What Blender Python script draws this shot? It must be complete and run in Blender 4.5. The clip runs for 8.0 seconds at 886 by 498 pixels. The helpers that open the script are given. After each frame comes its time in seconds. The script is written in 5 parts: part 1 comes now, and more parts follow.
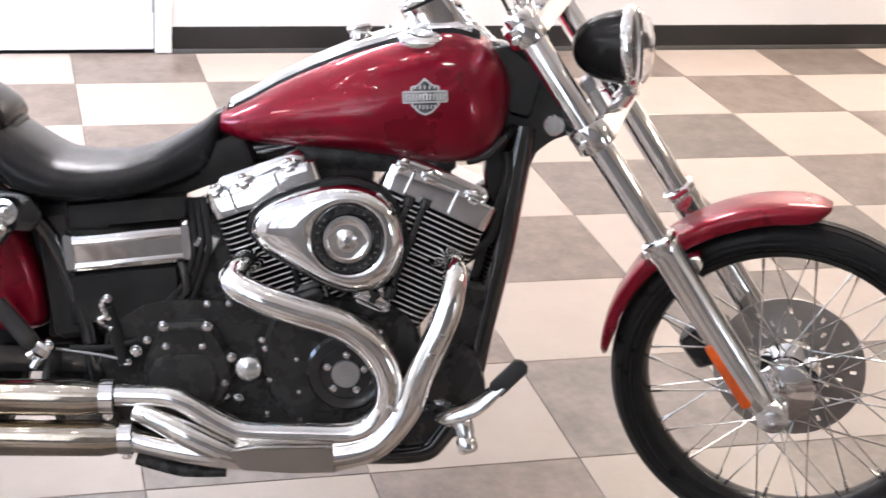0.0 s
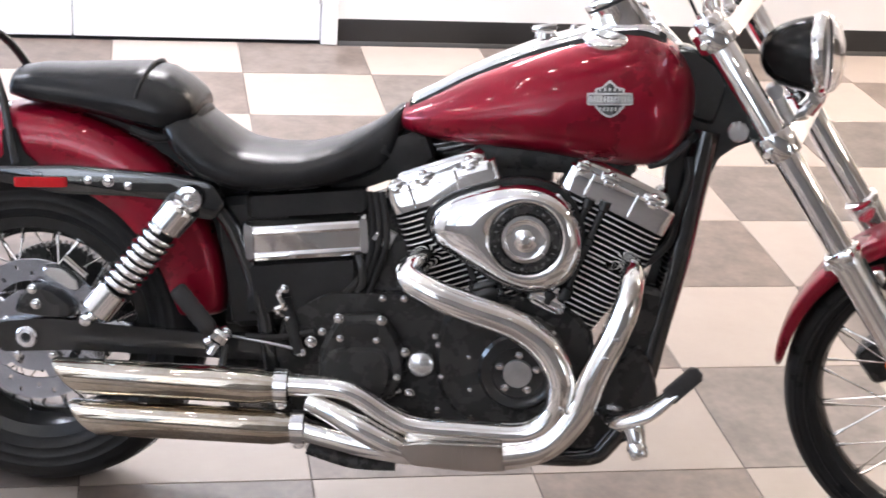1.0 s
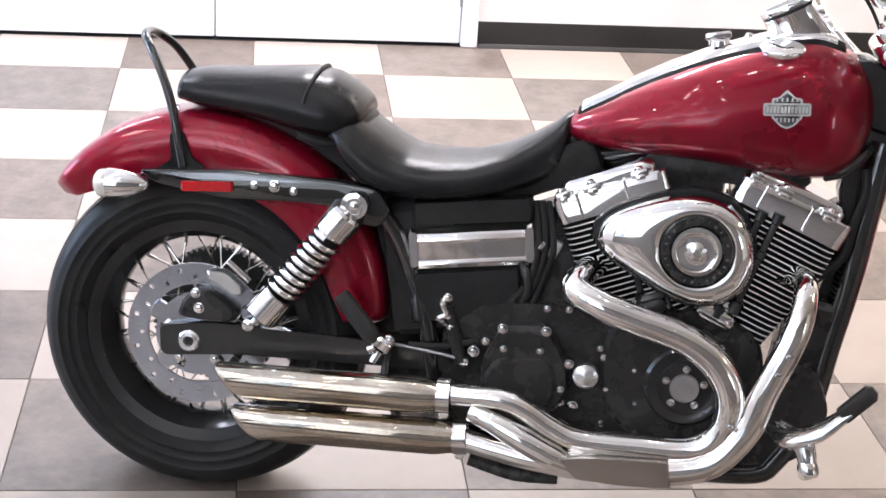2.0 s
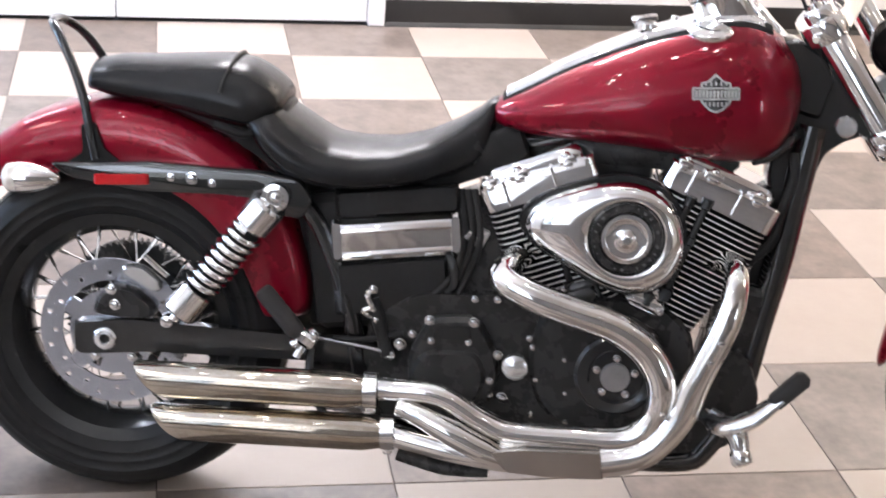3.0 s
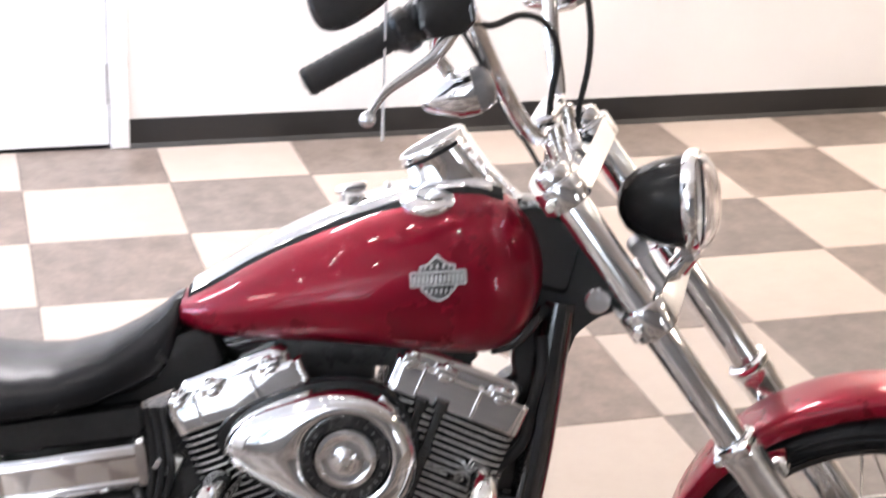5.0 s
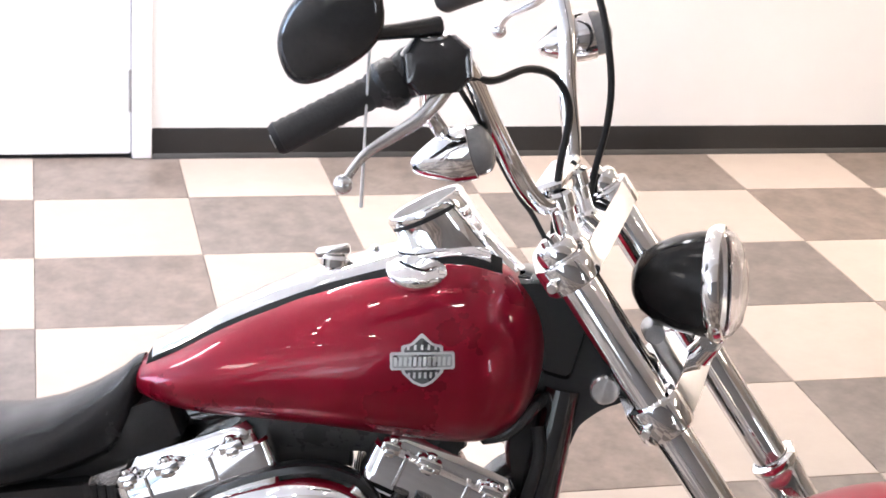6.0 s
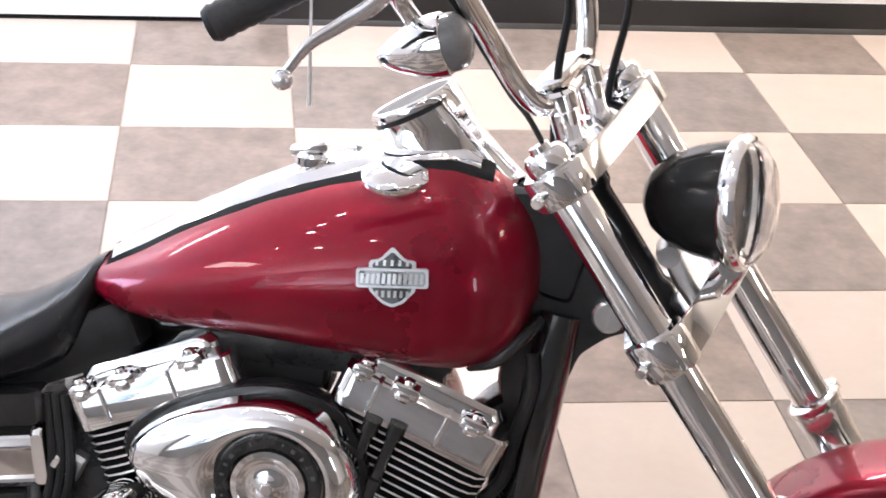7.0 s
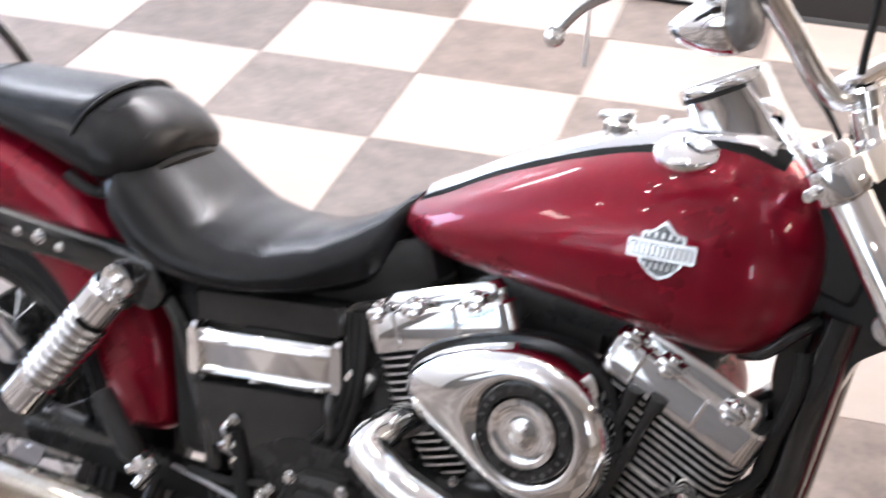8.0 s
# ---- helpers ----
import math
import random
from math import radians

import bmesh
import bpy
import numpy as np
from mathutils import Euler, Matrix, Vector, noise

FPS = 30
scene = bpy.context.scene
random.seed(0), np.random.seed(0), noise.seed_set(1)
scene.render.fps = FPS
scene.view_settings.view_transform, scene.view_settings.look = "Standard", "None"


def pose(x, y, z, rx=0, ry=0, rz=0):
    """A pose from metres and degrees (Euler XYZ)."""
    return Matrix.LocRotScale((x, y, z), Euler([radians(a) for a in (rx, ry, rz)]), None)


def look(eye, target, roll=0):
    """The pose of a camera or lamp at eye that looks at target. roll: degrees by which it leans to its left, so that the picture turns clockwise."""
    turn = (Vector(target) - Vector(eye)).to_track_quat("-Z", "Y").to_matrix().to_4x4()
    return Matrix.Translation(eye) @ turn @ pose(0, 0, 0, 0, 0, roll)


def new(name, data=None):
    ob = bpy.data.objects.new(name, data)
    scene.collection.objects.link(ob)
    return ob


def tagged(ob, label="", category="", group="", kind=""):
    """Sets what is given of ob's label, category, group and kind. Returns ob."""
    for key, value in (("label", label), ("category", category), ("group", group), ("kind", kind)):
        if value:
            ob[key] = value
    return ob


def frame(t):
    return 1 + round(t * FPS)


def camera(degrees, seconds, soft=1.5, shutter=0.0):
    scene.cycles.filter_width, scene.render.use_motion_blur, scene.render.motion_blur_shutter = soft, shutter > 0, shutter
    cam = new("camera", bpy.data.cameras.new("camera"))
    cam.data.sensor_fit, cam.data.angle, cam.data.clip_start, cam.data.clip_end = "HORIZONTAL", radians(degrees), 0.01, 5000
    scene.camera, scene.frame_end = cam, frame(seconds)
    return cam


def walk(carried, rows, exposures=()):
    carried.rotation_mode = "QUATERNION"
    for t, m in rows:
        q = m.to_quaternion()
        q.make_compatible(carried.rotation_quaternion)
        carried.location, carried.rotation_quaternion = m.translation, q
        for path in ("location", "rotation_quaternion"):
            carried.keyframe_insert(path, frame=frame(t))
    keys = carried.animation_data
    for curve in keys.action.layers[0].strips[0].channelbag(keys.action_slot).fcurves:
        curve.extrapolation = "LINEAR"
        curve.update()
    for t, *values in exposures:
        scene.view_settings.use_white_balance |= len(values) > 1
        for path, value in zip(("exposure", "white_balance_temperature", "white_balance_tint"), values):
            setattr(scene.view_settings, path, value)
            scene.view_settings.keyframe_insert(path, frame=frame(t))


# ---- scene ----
cam = camera(30.3, 8.0, soft=1.6, shutter=0.4)
PATH = [
    (0, (-2.529, -6.059, 1.724), (-2.017, -4.282, 0.961), 4.0),
    (0.5, (-2.557, -6.048, 1.723), (-2.128, -4.254, 0.95), 4.2),
    (1, (-2.599, -6.033, 1.726), (-2.25, -4.225, 0.946), 4.2),
    (1.5, (-2.645, -6.005, 1.725), (-2.388, -4.185, 0.936), 3.7),
    (1.7, (-2.665, -5.994, 1.723), (-2.455, -4.168, 0.934), 3.5),
    (2.8, (-2.741, -5.915, 1.718), (-2.434, -4.104, 0.926), 3.9),
    (3, (-2.733, -5.894, 1.719), (-2.393, -4.098, 0.907), 4.1),
    (3.5, (-2.643, -5.797, 1.71), (-2.266, -4.03, 0.854), 3.6),
    (4, (-2.504, -5.699, 1.723), (-2.076, -3.923, 0.91), 3.1),
    (4.5, (-2.426, -5.579, 1.727), (-1.979, -3.797, 0.938), 2.1),
    (5, (-2.422, -5.407, 1.745), (-1.879, -3.627, 1.012), 2.4),
    (5.2, (-2.426, -5.35, 1.752), (-1.842, -3.573, 1.043), 2.6),
    (6.3, (-2.156, -5.102, 1.741), (-1.771, -3.309, 0.944), 4.5),
    (6.5, (-2.085, -5.065, 1.729), (-1.762, -3.289, 0.866), 4.2),
    (7, (-1.981, -4.965, 1.715), (-1.731, -3.2, 0.809), 3.7),
    (7.5, (-1.851, -4.96, 1.726), (-1.904, -3.177, 0.823), 3.5),
    (8, (-1.68, -4.995, 1.714), (-2.085, -3.28, 0.768), 2.9),
]
EXPOSURE = [(0.0, 0.62), (8.0, 0.62)]
walk(cam, [(t, look(eye, target, roll)) for t, eye, target, roll in PATH], EXPOSURE)

# ---- world and lights ----
world = bpy.data.worlds.new("world")
scene.world = world
world.use_nodes = True
wn = world.node_tree
sky = wn.nodes.new("ShaderNodeTexSky")
sky.sky_type = "NISHITA"
sky.sun_disc = False
sky.sun_elevation, sky.sun_rotation = radians(35), radians(200)
wn.links.new(sky.outputs[0], wn.nodes["Background"].inputs[0])
wn.nodes["Background"].inputs[1].default_value = 0.12

ROOM = dict(x0=-8.0, x1=6.0, y0=-7.6, y1=-0.08, top=3.1)


def area_lamp(name, m, sx, sy, watts, colour, spread=180.0):
    data = bpy.data.lights.new(name, "AREA")
    data.shape, data.size, data.size_y = "RECTANGLE", sx, sy
    data.energy, data.color, data.spread = watts, colour, radians(spread)
    ob = new(name, data)
    ob.matrix_world = m
    return ob


WARM, NEUTRAL, CLEAR, COOL = (1.0, 0.85, 0.74), (0.93, 0.91, 1.0), (0.72, 0.80, 1.0), (0.70, 0.80, 1.0)
# daylight standing in the openings of the shop windows
area_lamp("window_daylight_west", look((-7.85, -1.6, 1.55), (0, -1.6, 3.4)), 2.0, 2.2, 122, (0.53, 0.70, 1.0))
area_lamp("window_daylight_south", look((-5.725, -7.45, 1.93), (-5.4, -3.5, 6.8)), 3.35, 1.86, 160, COOL, 140.0)
area_lamp("window_daylight_narrow", look((0.75, -7.45, 1.45), (0.4, 0, 1.4)), 0.32, 0.95, 6, (0.78, 0.86, 1.0))
# ceiling panels, added out of view to light the back wall and floor
TROFFERS = [(-5.0, -0.60), (-2.2, -0.60), (0.6, -0.60), (3.4, -0.60), (-5.6, -4.3), (2.4, -4.4)]
PANEL = {True: (1.3, 0.30), False: (0.5, 1.1)}
for px, py in TROFFERS:
    area_lamp("added_panel_lamp", pose(px, py, ROOM["top"] - 0.06), *PANEL[py > -3], (66 if px < 0 else 49) if py > -3 else 4, WARM if px > 0 else NEUTRAL if px > -4 else CLEAR, 130.0 if py > -3 else 180.0)

# ---- materials ----
def surface(name, low, high, scale=8.0, rough=0.5, metal=0.0, bump=0.0, fine=120.0, coat=0.0, rough_var=0.08, per_object=0.0,
            stretch=(1, 1, 1), coat_rough=0.03, spec=0.5, blotch=0.5, detail=6):
    """A Principled surface whose colour, gloss and relief vary at a coarse and a fine scale."""
    m = bpy.data.materials.new(name)
    m.use_nodes = True
    nt = m.node_tree
    b = nt.nodes["Principled BSDF"]
    tc = nt.nodes.new("ShaderNodeTexCoord")
    mp = nt.nodes.new("ShaderNodeMapping")
    mp.inputs["Scale"].default_value = stretch
    nt.links.new(tc.outputs["Object"], mp.inputs[0])
    co = mp.outputs[0]
    if per_object:
        oi = nt.nodes.new("ShaderNodeObjectInfo")
        sh = nt.nodes.new("ShaderNodeVectorMath")
        sh.operation = "MULTIPLY_ADD"
        sh.inputs[1].default_value = (37.0, 23.0, 11.0)
        nt.links.new(oi.outputs["Random"], sh.inputs[0])
        nt.links.new(co, sh.inputs[2])
        co = sh.outputs[0]
    coarse = nt.nodes.new("ShaderNodeTexNoise")
    coarse.inputs["Scale"].default_value, coarse.inputs["Detail"].default_value = scale, detail
    coarse.inputs["Roughness"].default_value = 0.62
    grain = nt.nodes.new("ShaderNodeTexNoise")
    grain.inputs["Scale"].default_value, grain.inputs["Detail"].default_value = fine, 3
    for n in (coarse, grain):
        nt.links.new(co, n.inputs["Vector"])
    blend = nt.nodes.new("ShaderNodeMath")
    blend.operation = "MULTIPLY_ADD"
    blend.inputs[1].default_value = 0.35
    nt.links.new(grain.outputs[0], blend.inputs[0])
    nt.links.new(coarse.outputs[0], blend.inputs[2])
    ramp = nt.nodes.new("ShaderNodeMapRange")
    ramp.inputs["From Min"].default_value = 0.675 - 0.5 * blotch
    ramp.inputs["From Max"].default_value = 0.675 + 0.5 * blotch
    nt.links.new(blend.outputs[0], ramp.inputs["Value"])
    mix = nt.nodes.new("ShaderNodeMix")
    mix.data_type = "RGBA"
    mix.inputs[6].default_value, mix.inputs[7].default_value = (*low, 1), (*high, 1)
    nt.links.new(ramp.outputs[0], mix.inputs[0])
    colour = mix.outputs[2]
    if per_object:
        hs = nt.nodes.new("ShaderNodeHueSaturation")
        vr = nt.nodes.new("ShaderNodeMapRange")
        vr.inputs["To Min"].default_value, vr.inputs["To Max"].default_value = 1 - per_object, 1 + per_object
        nt.links.new(oi.outputs["Random"], vr.inputs["Value"])
        nt.links.new(vr.outputs[0], hs.inputs["Value"])
        fold = nt.nodes.new("ShaderNodeMath")
        fold.operation = "PINGPONG"
        fold.inputs[1].default_value = 0.14
        nt.links.new(oi.outputs["Random"], fold.inputs[0])
        sr = nt.nodes.new("ShaderNodeMapRange")
        sr.inputs["From Max"].default_value = 0.14
        sr.inputs["To Min"].default_value, sr.inputs["To Max"].default_value = 1 - 1.2 * per_object, 1 + 1.2 * per_object
        nt.links.new(fold.outputs[0], sr.inputs["Value"])
        nt.links.new(sr.outputs[0], hs.inputs["Saturation"])
        nt.links.new(colour, hs.inputs["Color"])
        colour = hs.outputs[0]
    nt.links.new(colour, b.inputs["Base Color"])
    rr = nt.nodes.new("ShaderNodeMapRange")
    rr.inputs["From Min"].default_value, rr.inputs["From Max"].default_value = 0.3, 0.7
    rr.inputs["To Min"].default_value, rr.inputs["To Max"].default_value = max(0.02, rough - rough_var), min(1, rough + rough_var)
    nt.links.new(coarse.outputs[0], rr.inputs["Value"])
    nt.links.new(rr.outputs[0], b.inputs["Roughness"])
    b.inputs["Metallic"].default_value = metal
    b.inputs["Specular IOR Level"].default_value = spec
    b.inputs["Coat Weight"].default_value, b.inputs["Coat Roughness"].default_value = coat, coat_rough
    if bump:
        bp = nt.nodes.new("ShaderNodeBump")
        bp.inputs["Strength"].default_value, bp.inputs["Distance"].default_value = min(1, bump), 0.002
        nt.links.new(grain.outputs[0], bp.inputs["Height"])
        nt.links.new(bp.outputs[0], b.inputs["Normal"])
    return m


def glow(name, colour, strength):
    m = bpy.data.materials.new(name)
    m.use_nodes = True
    b = m.node_tree.nodes["Principled BSDF"]
    b.inputs["Base Color"].default_value = (*colour, 1)
    b.inputs["Emission Color"].default_value = (*colour, 1)
    b.inputs["Emission Strength"].default_value = strength
    return m


def glass(name, colour, rough=0.02):
    m = bpy.data.materials.new(name)
    m.use_nodes = True
    b = m.node_tree.nodes["Principled BSDF"]
    b.inputs["Base Color"].default_value = (*colour, 1)
    b.inputs["Roughness"].default_value = rough
    b.inputs["Transmission Weight"].default_value = 1.0
    b.inputs["IOR"].default_value = 1.45
    return m


CHROME = surface("chrome", (0.88, 0.875, 0.87), (0.94, 0.935, 0.93), 14, 0.05, 1.0, rough_var=0.025)
CHROME_WARM = surface("warm_toned_chrome", (0.86, 0.83, 0.79), (0.95, 0.94, 0.92), 7, 0.05, 1.0, rough_var=0.03)
CHROME_BROWN_MIRROR = surface("chrome_with_painted_brown_reflections", (0.30, 0.235, 0.16), (0.80, 0.745, 0.66), 5, 0.06, 1.0, rough_var=0.03, stretch=(1, 1, 3))
SHIELD = surface("dulled_steel_shield", (0.44, 0.41, 0.38), (0.56, 0.53, 0.50), 9, 0.17, 1.0, bump=0.05, fine=300)
FIN_EDGE = surface("machined_fin_edge", (0.80, 0.80, 0.79), (0.90, 0.90, 0.89), 60, 0.36, 0.75, fine=500)
SPOKE = surface("plated_spoke", (0.66, 0.65, 0.63), (0.80, 0.79, 0.77), 30, 0.18, 1.0)
SLIDER = surface("brushed_fork_alloy", (0.88, 0.88, 0.88), (0.94, 0.94, 0.935), 24, 0.13, 0.92, bump=0.02, fine=300)
SILVER = surface("satin_silver", (0.72, 0.72, 0.71), (0.84, 0.84, 0.83), 40, 0.36, 1.0)
ALLOY = surface("polished_alloy", (0.80, 0.80, 0.81), (0.87, 0.87, 0.87), 20, 0.20, 0.85, bump=0.03, fine=300, rough_var=0.08)
CAST = surface("cast_alloy", (0.40, 0.40, 0.41), (0.56, 0.56, 0.56), 30, 0.38, 1.0, bump=0.15, fine=400)
DISC = surface("brake_disc_steel", (0.40, 0.43, 0.49), (0.52, 0.55, 0.61), 9, 0.20, 1.0, bump=0.1, fine=500, stretch=(1, 1, 1))
DISC_DARK = surface("dull_brake_disc_steel", (0.34, 0.33, 0.32), (0.47, 0.455, 0.44), 12, 0.38, 1.0, bump=0.1, fine=500)
RED = surface("deep_red_paint", (0.212, 0.0024, 0.0150), (0.268, 0.0034, 0.0200), 6, 0.30, 0.42, spec=0.10, coat=0.62, fine=900, coat_rough=0.02)
BLACK_GLOSS = surface("gloss_black_enamel", (0.018, 0.018, 0.0185), (0.028, 0.0278, 0.028), 10, 0.10, coat=0.45, spec=0.36, rough_var=0.04)
BLACK_SATIN = surface("wrinkle_black", (0.023, 0.0222, 0.0218), (0.038, 0.0368, 0.036), 25, 0.27, spec=0.30, bump=0.35, fine=600)
BLACK_MATT = surface("black_plastic", (0.022, 0.0216, 0.0214), (0.035, 0.0342, 0.034), 18, 0.42, spec=0.11, bump=0.1, fine=350)
RAIL_BLACK = surface("polished_black_enamel", (0.010, 0.010, 0.010), (0.016, 0.016, 0.0165), 10, 0.06, coat=1.0, spec=0.5, rough_var=0.02, coat_rough=0.01)
LAMP_BLACK = surface("deep_black_enamel", (0.010, 0.010, 0.010), (0.018, 0.0175, 0.0175), 12, 0.16, spec=0.22)
RIM_BLACK = surface("black_rim_enamel", (0.014, 0.014, 0.014), (0.024, 0.024, 0.024), 12, 0.20, spec=0.28)
RUBBER = surface("tyre_rubber", (0.015, 0.015, 0.0155), (0.026, 0.0255, 0.0255), 16, 0.36, spec=0.12, bump=0.2, fine=260, rough_var=0.12)
TRIM_BLACK = surface("matt_black_trim", (0.017, 0.017, 0.017), (0.027, 0.027, 0.027), 20, 0.7, spec=0.06)
GRIP = surface("grip_rubber", (0.016, 0.015, 0.015), (0.032, 0.030, 0.030), 30, 0.6, bump=0.4, fine=280)
VINYL = surface("black_seat_vinyl", (0.009, 0.009, 0.010), (0.016, 0.0158, 0.0165), 9, 0.24, spec=0.24, bump=0.12, fine=420, rough_var=0.05)
ORANGE = surface("orange_reflector", (0.75, 0.10, 0.01), (0.9, 0.16, 0.02), 30, 0.15, coat=0.6)
REFLECT_RED = surface("red_reflector", (0.45, 0.008, 0.012), (0.6, 0.015, 0.02), 30, 0.15, coat=0.6)
DARK_PRINT = surface("dark_print", (0.02, 0.02, 0.02), (0.05, 0.05, 0.05), 30, 0.4)
BADGE_GREY = surface("badge_grey_enamel", (0.10, 0.10, 0.10), (0.16, 0.16, 0.16), 30, 0.3, 0.6)
BADGE_PALE = surface("badge_pale_metal", (0.42, 0.42, 0.41), (0.52, 0.52, 0.51), 30, 0.3, 1.0)
PALE_PRINT = surface("pale_print", (0.55, 0.54, 0.52), (0.7, 0.69, 0.67), 30, 0.4)
CREAM_LENS = surface("clear_signal_lens", (0.62, 0.58, 0.52), (0.78, 0.74, 0.68), 30, 0.12, coat=0.8)
PLASTIC_TAG = surface("clear_plastic_tie", (0.75, 0.75, 0.75), (0.85, 0.85, 0.85), 30, 0.3)
SMOKE_LENS = surface("smoked_signal_lens", (0.16, 0.16, 0.16), (0.24, 0.24, 0.24), 30, 0.12, coat=0.8)
LENS = glass("headlamp_glass", (0.97, 0.98, 1.0))
FLOOR_LIGHT = surface("beige_vinyl_tile", (0.288, 0.238, 0.200), (0.330, 0.278, 0.240), 10, 0.34, fine=60, per_object=0.05, blotch=0.8, detail=3, rough_var=0.0)
FLOOR_DARK = surface("grey_slate_vinyl_tile", (0.086, 0.0675, 0.0565), (0.172, 0.137, 0.116), 11, 0.34, fine=45, per_object=0.15, blotch=0.42, stretch=(1.15, 1, 1), detail=5, rough_var=0.0)
GROUT = surface("tile_joint", (0.035, 0.028, 0.024), (0.07, 0.056, 0.048), 30, 0.8)
WALL = surface("white_wall_paint", (0.80, 0.785, 0.765), (0.85, 0.835, 0.815), 3, 0.6, bump=0.1, fine=200)
DOOR_WHITE = surface("white_door_enamel", (0.84, 0.83, 0.82), (0.89, 0.88, 0.87), 3, 0.4, bump=0.03, fine=150)
DIM_WALL = surface("taupe_wall_paint", (0.160, 0.147, 0.137), (0.205, 0.190, 0.177), 3, 0.6, bump=0.1, fine=200)
MID_WALL = surface("tan_wall_paint", (0.30, 0.26, 0.22), (0.36, 0.31, 0.27), 3, 0.6, bump=0.1, fine=200)
BASE = surface("black_cove_base", (0.007, 0.0065, 0.006), (0.016, 0.0145, 0.0135), 6, 0.45)
CEILING = surface("white_ceiling_board", (0.76, 0.75, 0.74), (0.84, 0.83, 0.82), 25, 0.9, bump=0.4, fine=90)
CEILING_SOUTH = surface("toned_down_ceiling_board", (0.58, 0.53, 0.48), (0.66, 0.61, 0.56), 25, 0.9, bump=0.4, fine=90)
STEEL = surface("hinge_steel", (0.36, 0.35, 0.34), (0.5, 0.49, 0.48), 30, 0.35, 1.0)
PANEL_GLOW = glow("added_panel_diffuser", (1.0, 0.90, 0.78), 9.0)
SPOT_GLOW = glow("downlight_lamp", (1.0, 0.95, 0.94), 60.0)
PANE = glass("window_glass", (1, 1, 1), 0.0)


# ---- builders ----
def part(name, bm, mats, parent=None, label="", m=None, sharp=38.0, data=None):
    """Links a bmesh as one mesh object, under a thing or a part."""
    if data is None:
        bm.normal_update()
        for f in bm.faces:
            f.smooth = True
        for e in bm.edges:
            if len(e.link_faces) == 2 and e.calc_face_angle(0) > radians(sharp):
                e.smooth = False
        data = bpy.data.meshes.new(name)
        bm.to_mesh(data)
        bm.free()
        for k in mats if isinstance(mats, (list, tuple)) else (mats,):
            data.materials.append(k)
    ob = new(name, data)
    if parent:
        ob.parent = parent
    if m is not None:
        ob.matrix_basis = m
    if label:
        ob["label"] = label
    return ob


def P(x, lat, z):
    """A place on the machine: metres ahead of the rear axle, to its right, and up its own middle plane."""
    return Vector((x, -lat, z))


SIDE = Matrix(((1, 0, 0, 0), (0, 0, -1, 0), (0, 1, 0, 0), (0, 0, 0, 1)))


def along(p0, p1):
    """A pose at p0 whose z axis points to p1."""
    d = Vector(p1) - Vector(p0)
    return Matrix.Translation(p0) @ d.to_track_quat("Z", "Y").to_matrix().to_4x4()


def rings_to_mesh(bm, rings, closed=False, caps=True, index=0):
    """Skins a row of rings that have equally many points."""
    vs = [[bm.verts.new(p) for p in ring] for ring in rings]
    n, fs = len(vs[0]), []
    for a in range(len(vs) if closed else len(vs) - 1):
        r0, r1 = vs[a], vs[(a + 1) % len(vs)]
        for k in range(n):
            fs.append(bm.faces.new((r0[k], r0[(k + 1) % n], r1[(k + 1) % n], r1[k])))
    if caps and not closed:
        fs += [bm.faces.new(vs[0][::-1]), bm.faces.new(vs[-1])]
    for f in fs:
        f.material_index = index
    bmesh.ops.recalc_face_normals(bm, faces=fs)
    return fs


def smooth_line(points, steps=6):
    """A Catmull-Rom line through the points."""
    pts = [Vector(p) for p in points]
    if len(pts) == 2:
        return pts
    out = []
    for i in range(len(pts) - 1):
        p0, p1, p2, p3 = pts[max(i - 1, 0)], pts[i], pts[i + 1], pts[min(i + 2, len(pts) - 1)]
        for s in range(steps):
            t = s / steps
            out.append(0.5 * (2 * p1 + (p2 - p0) * t + (2 * p0 - 5 * p1 + 4 * p2 - p3) * t * t + (3 * p1 - p0 - 3 * p2 + p3) * t**3))
    return out + [pts[-1]]


def tube(bm, points, radius, seg=12, steps=6, caps=True, index=0, flat=1.0):
    """Sweeps a round section along a smoothed line; radius is one number or one for each point."""
    line = smooth_line(points, steps)
    if isinstance(radius, (int, float)):
        rad = [radius] * len(line)
    else:
        rad = np.interp(np.linspace(0, len(points) - 1, len(line)), range(len(points)), radius)
    up, rings = None, []
    for i, p in enumerate(line):
        d = (line[min(i + 1, len(line) - 1)] - line[max(i - 1, 0)]).normalized()
        if up is None:
            up = d.orthogonal().normalized()
        up = (up - d * up.dot(d)).normalized()
        w = d.cross(up)
        rings.append([p + float(rad[i]) * (math.cos(a) * up + flat * math.sin(a) * w) for a in (2 * math.pi * k / seg for k in range(seg))])
    return rings_to_mesh(bm, rings, caps=caps, index=index)


def lathe(bm, profile, m=Matrix(), seg=32, caps=True, index=0):
    """Turns a profile of (radius, height) about the z axis of m."""
    rings = [[m @ Vector((max(r, 1e-4) * math.cos(a), max(r, 1e-4) * math.sin(a), h)) for a in (2 * math.pi * k / seg for k in range(seg))]
             for r, h in profile]
    return rings_to_mesh(bm, rings, caps=caps, index=index)


def plate(bm, outline, h0, h1, m=Matrix(), chamfer=0.0, index=0):
    """An upright slab over a closed outline, its top edge chamfered."""
    n = len(outline)
    c = Vector((sum(p[0] for p in outline) / n, sum(p[1] for p in outline) / n))
    size = max((Vector(p) - c).length for p in outline)
    inset = [(c.x + (p[0] - c.x) * (1 - chamfer / size), c.y + (p[1] - c.y) * (1 - chamfer / size)) for p in outline]
    levels = [(outline, h0), (outline, h1)] if not chamfer else [(outline, h0), (outline, h1 - chamfer), (inset, h1)]
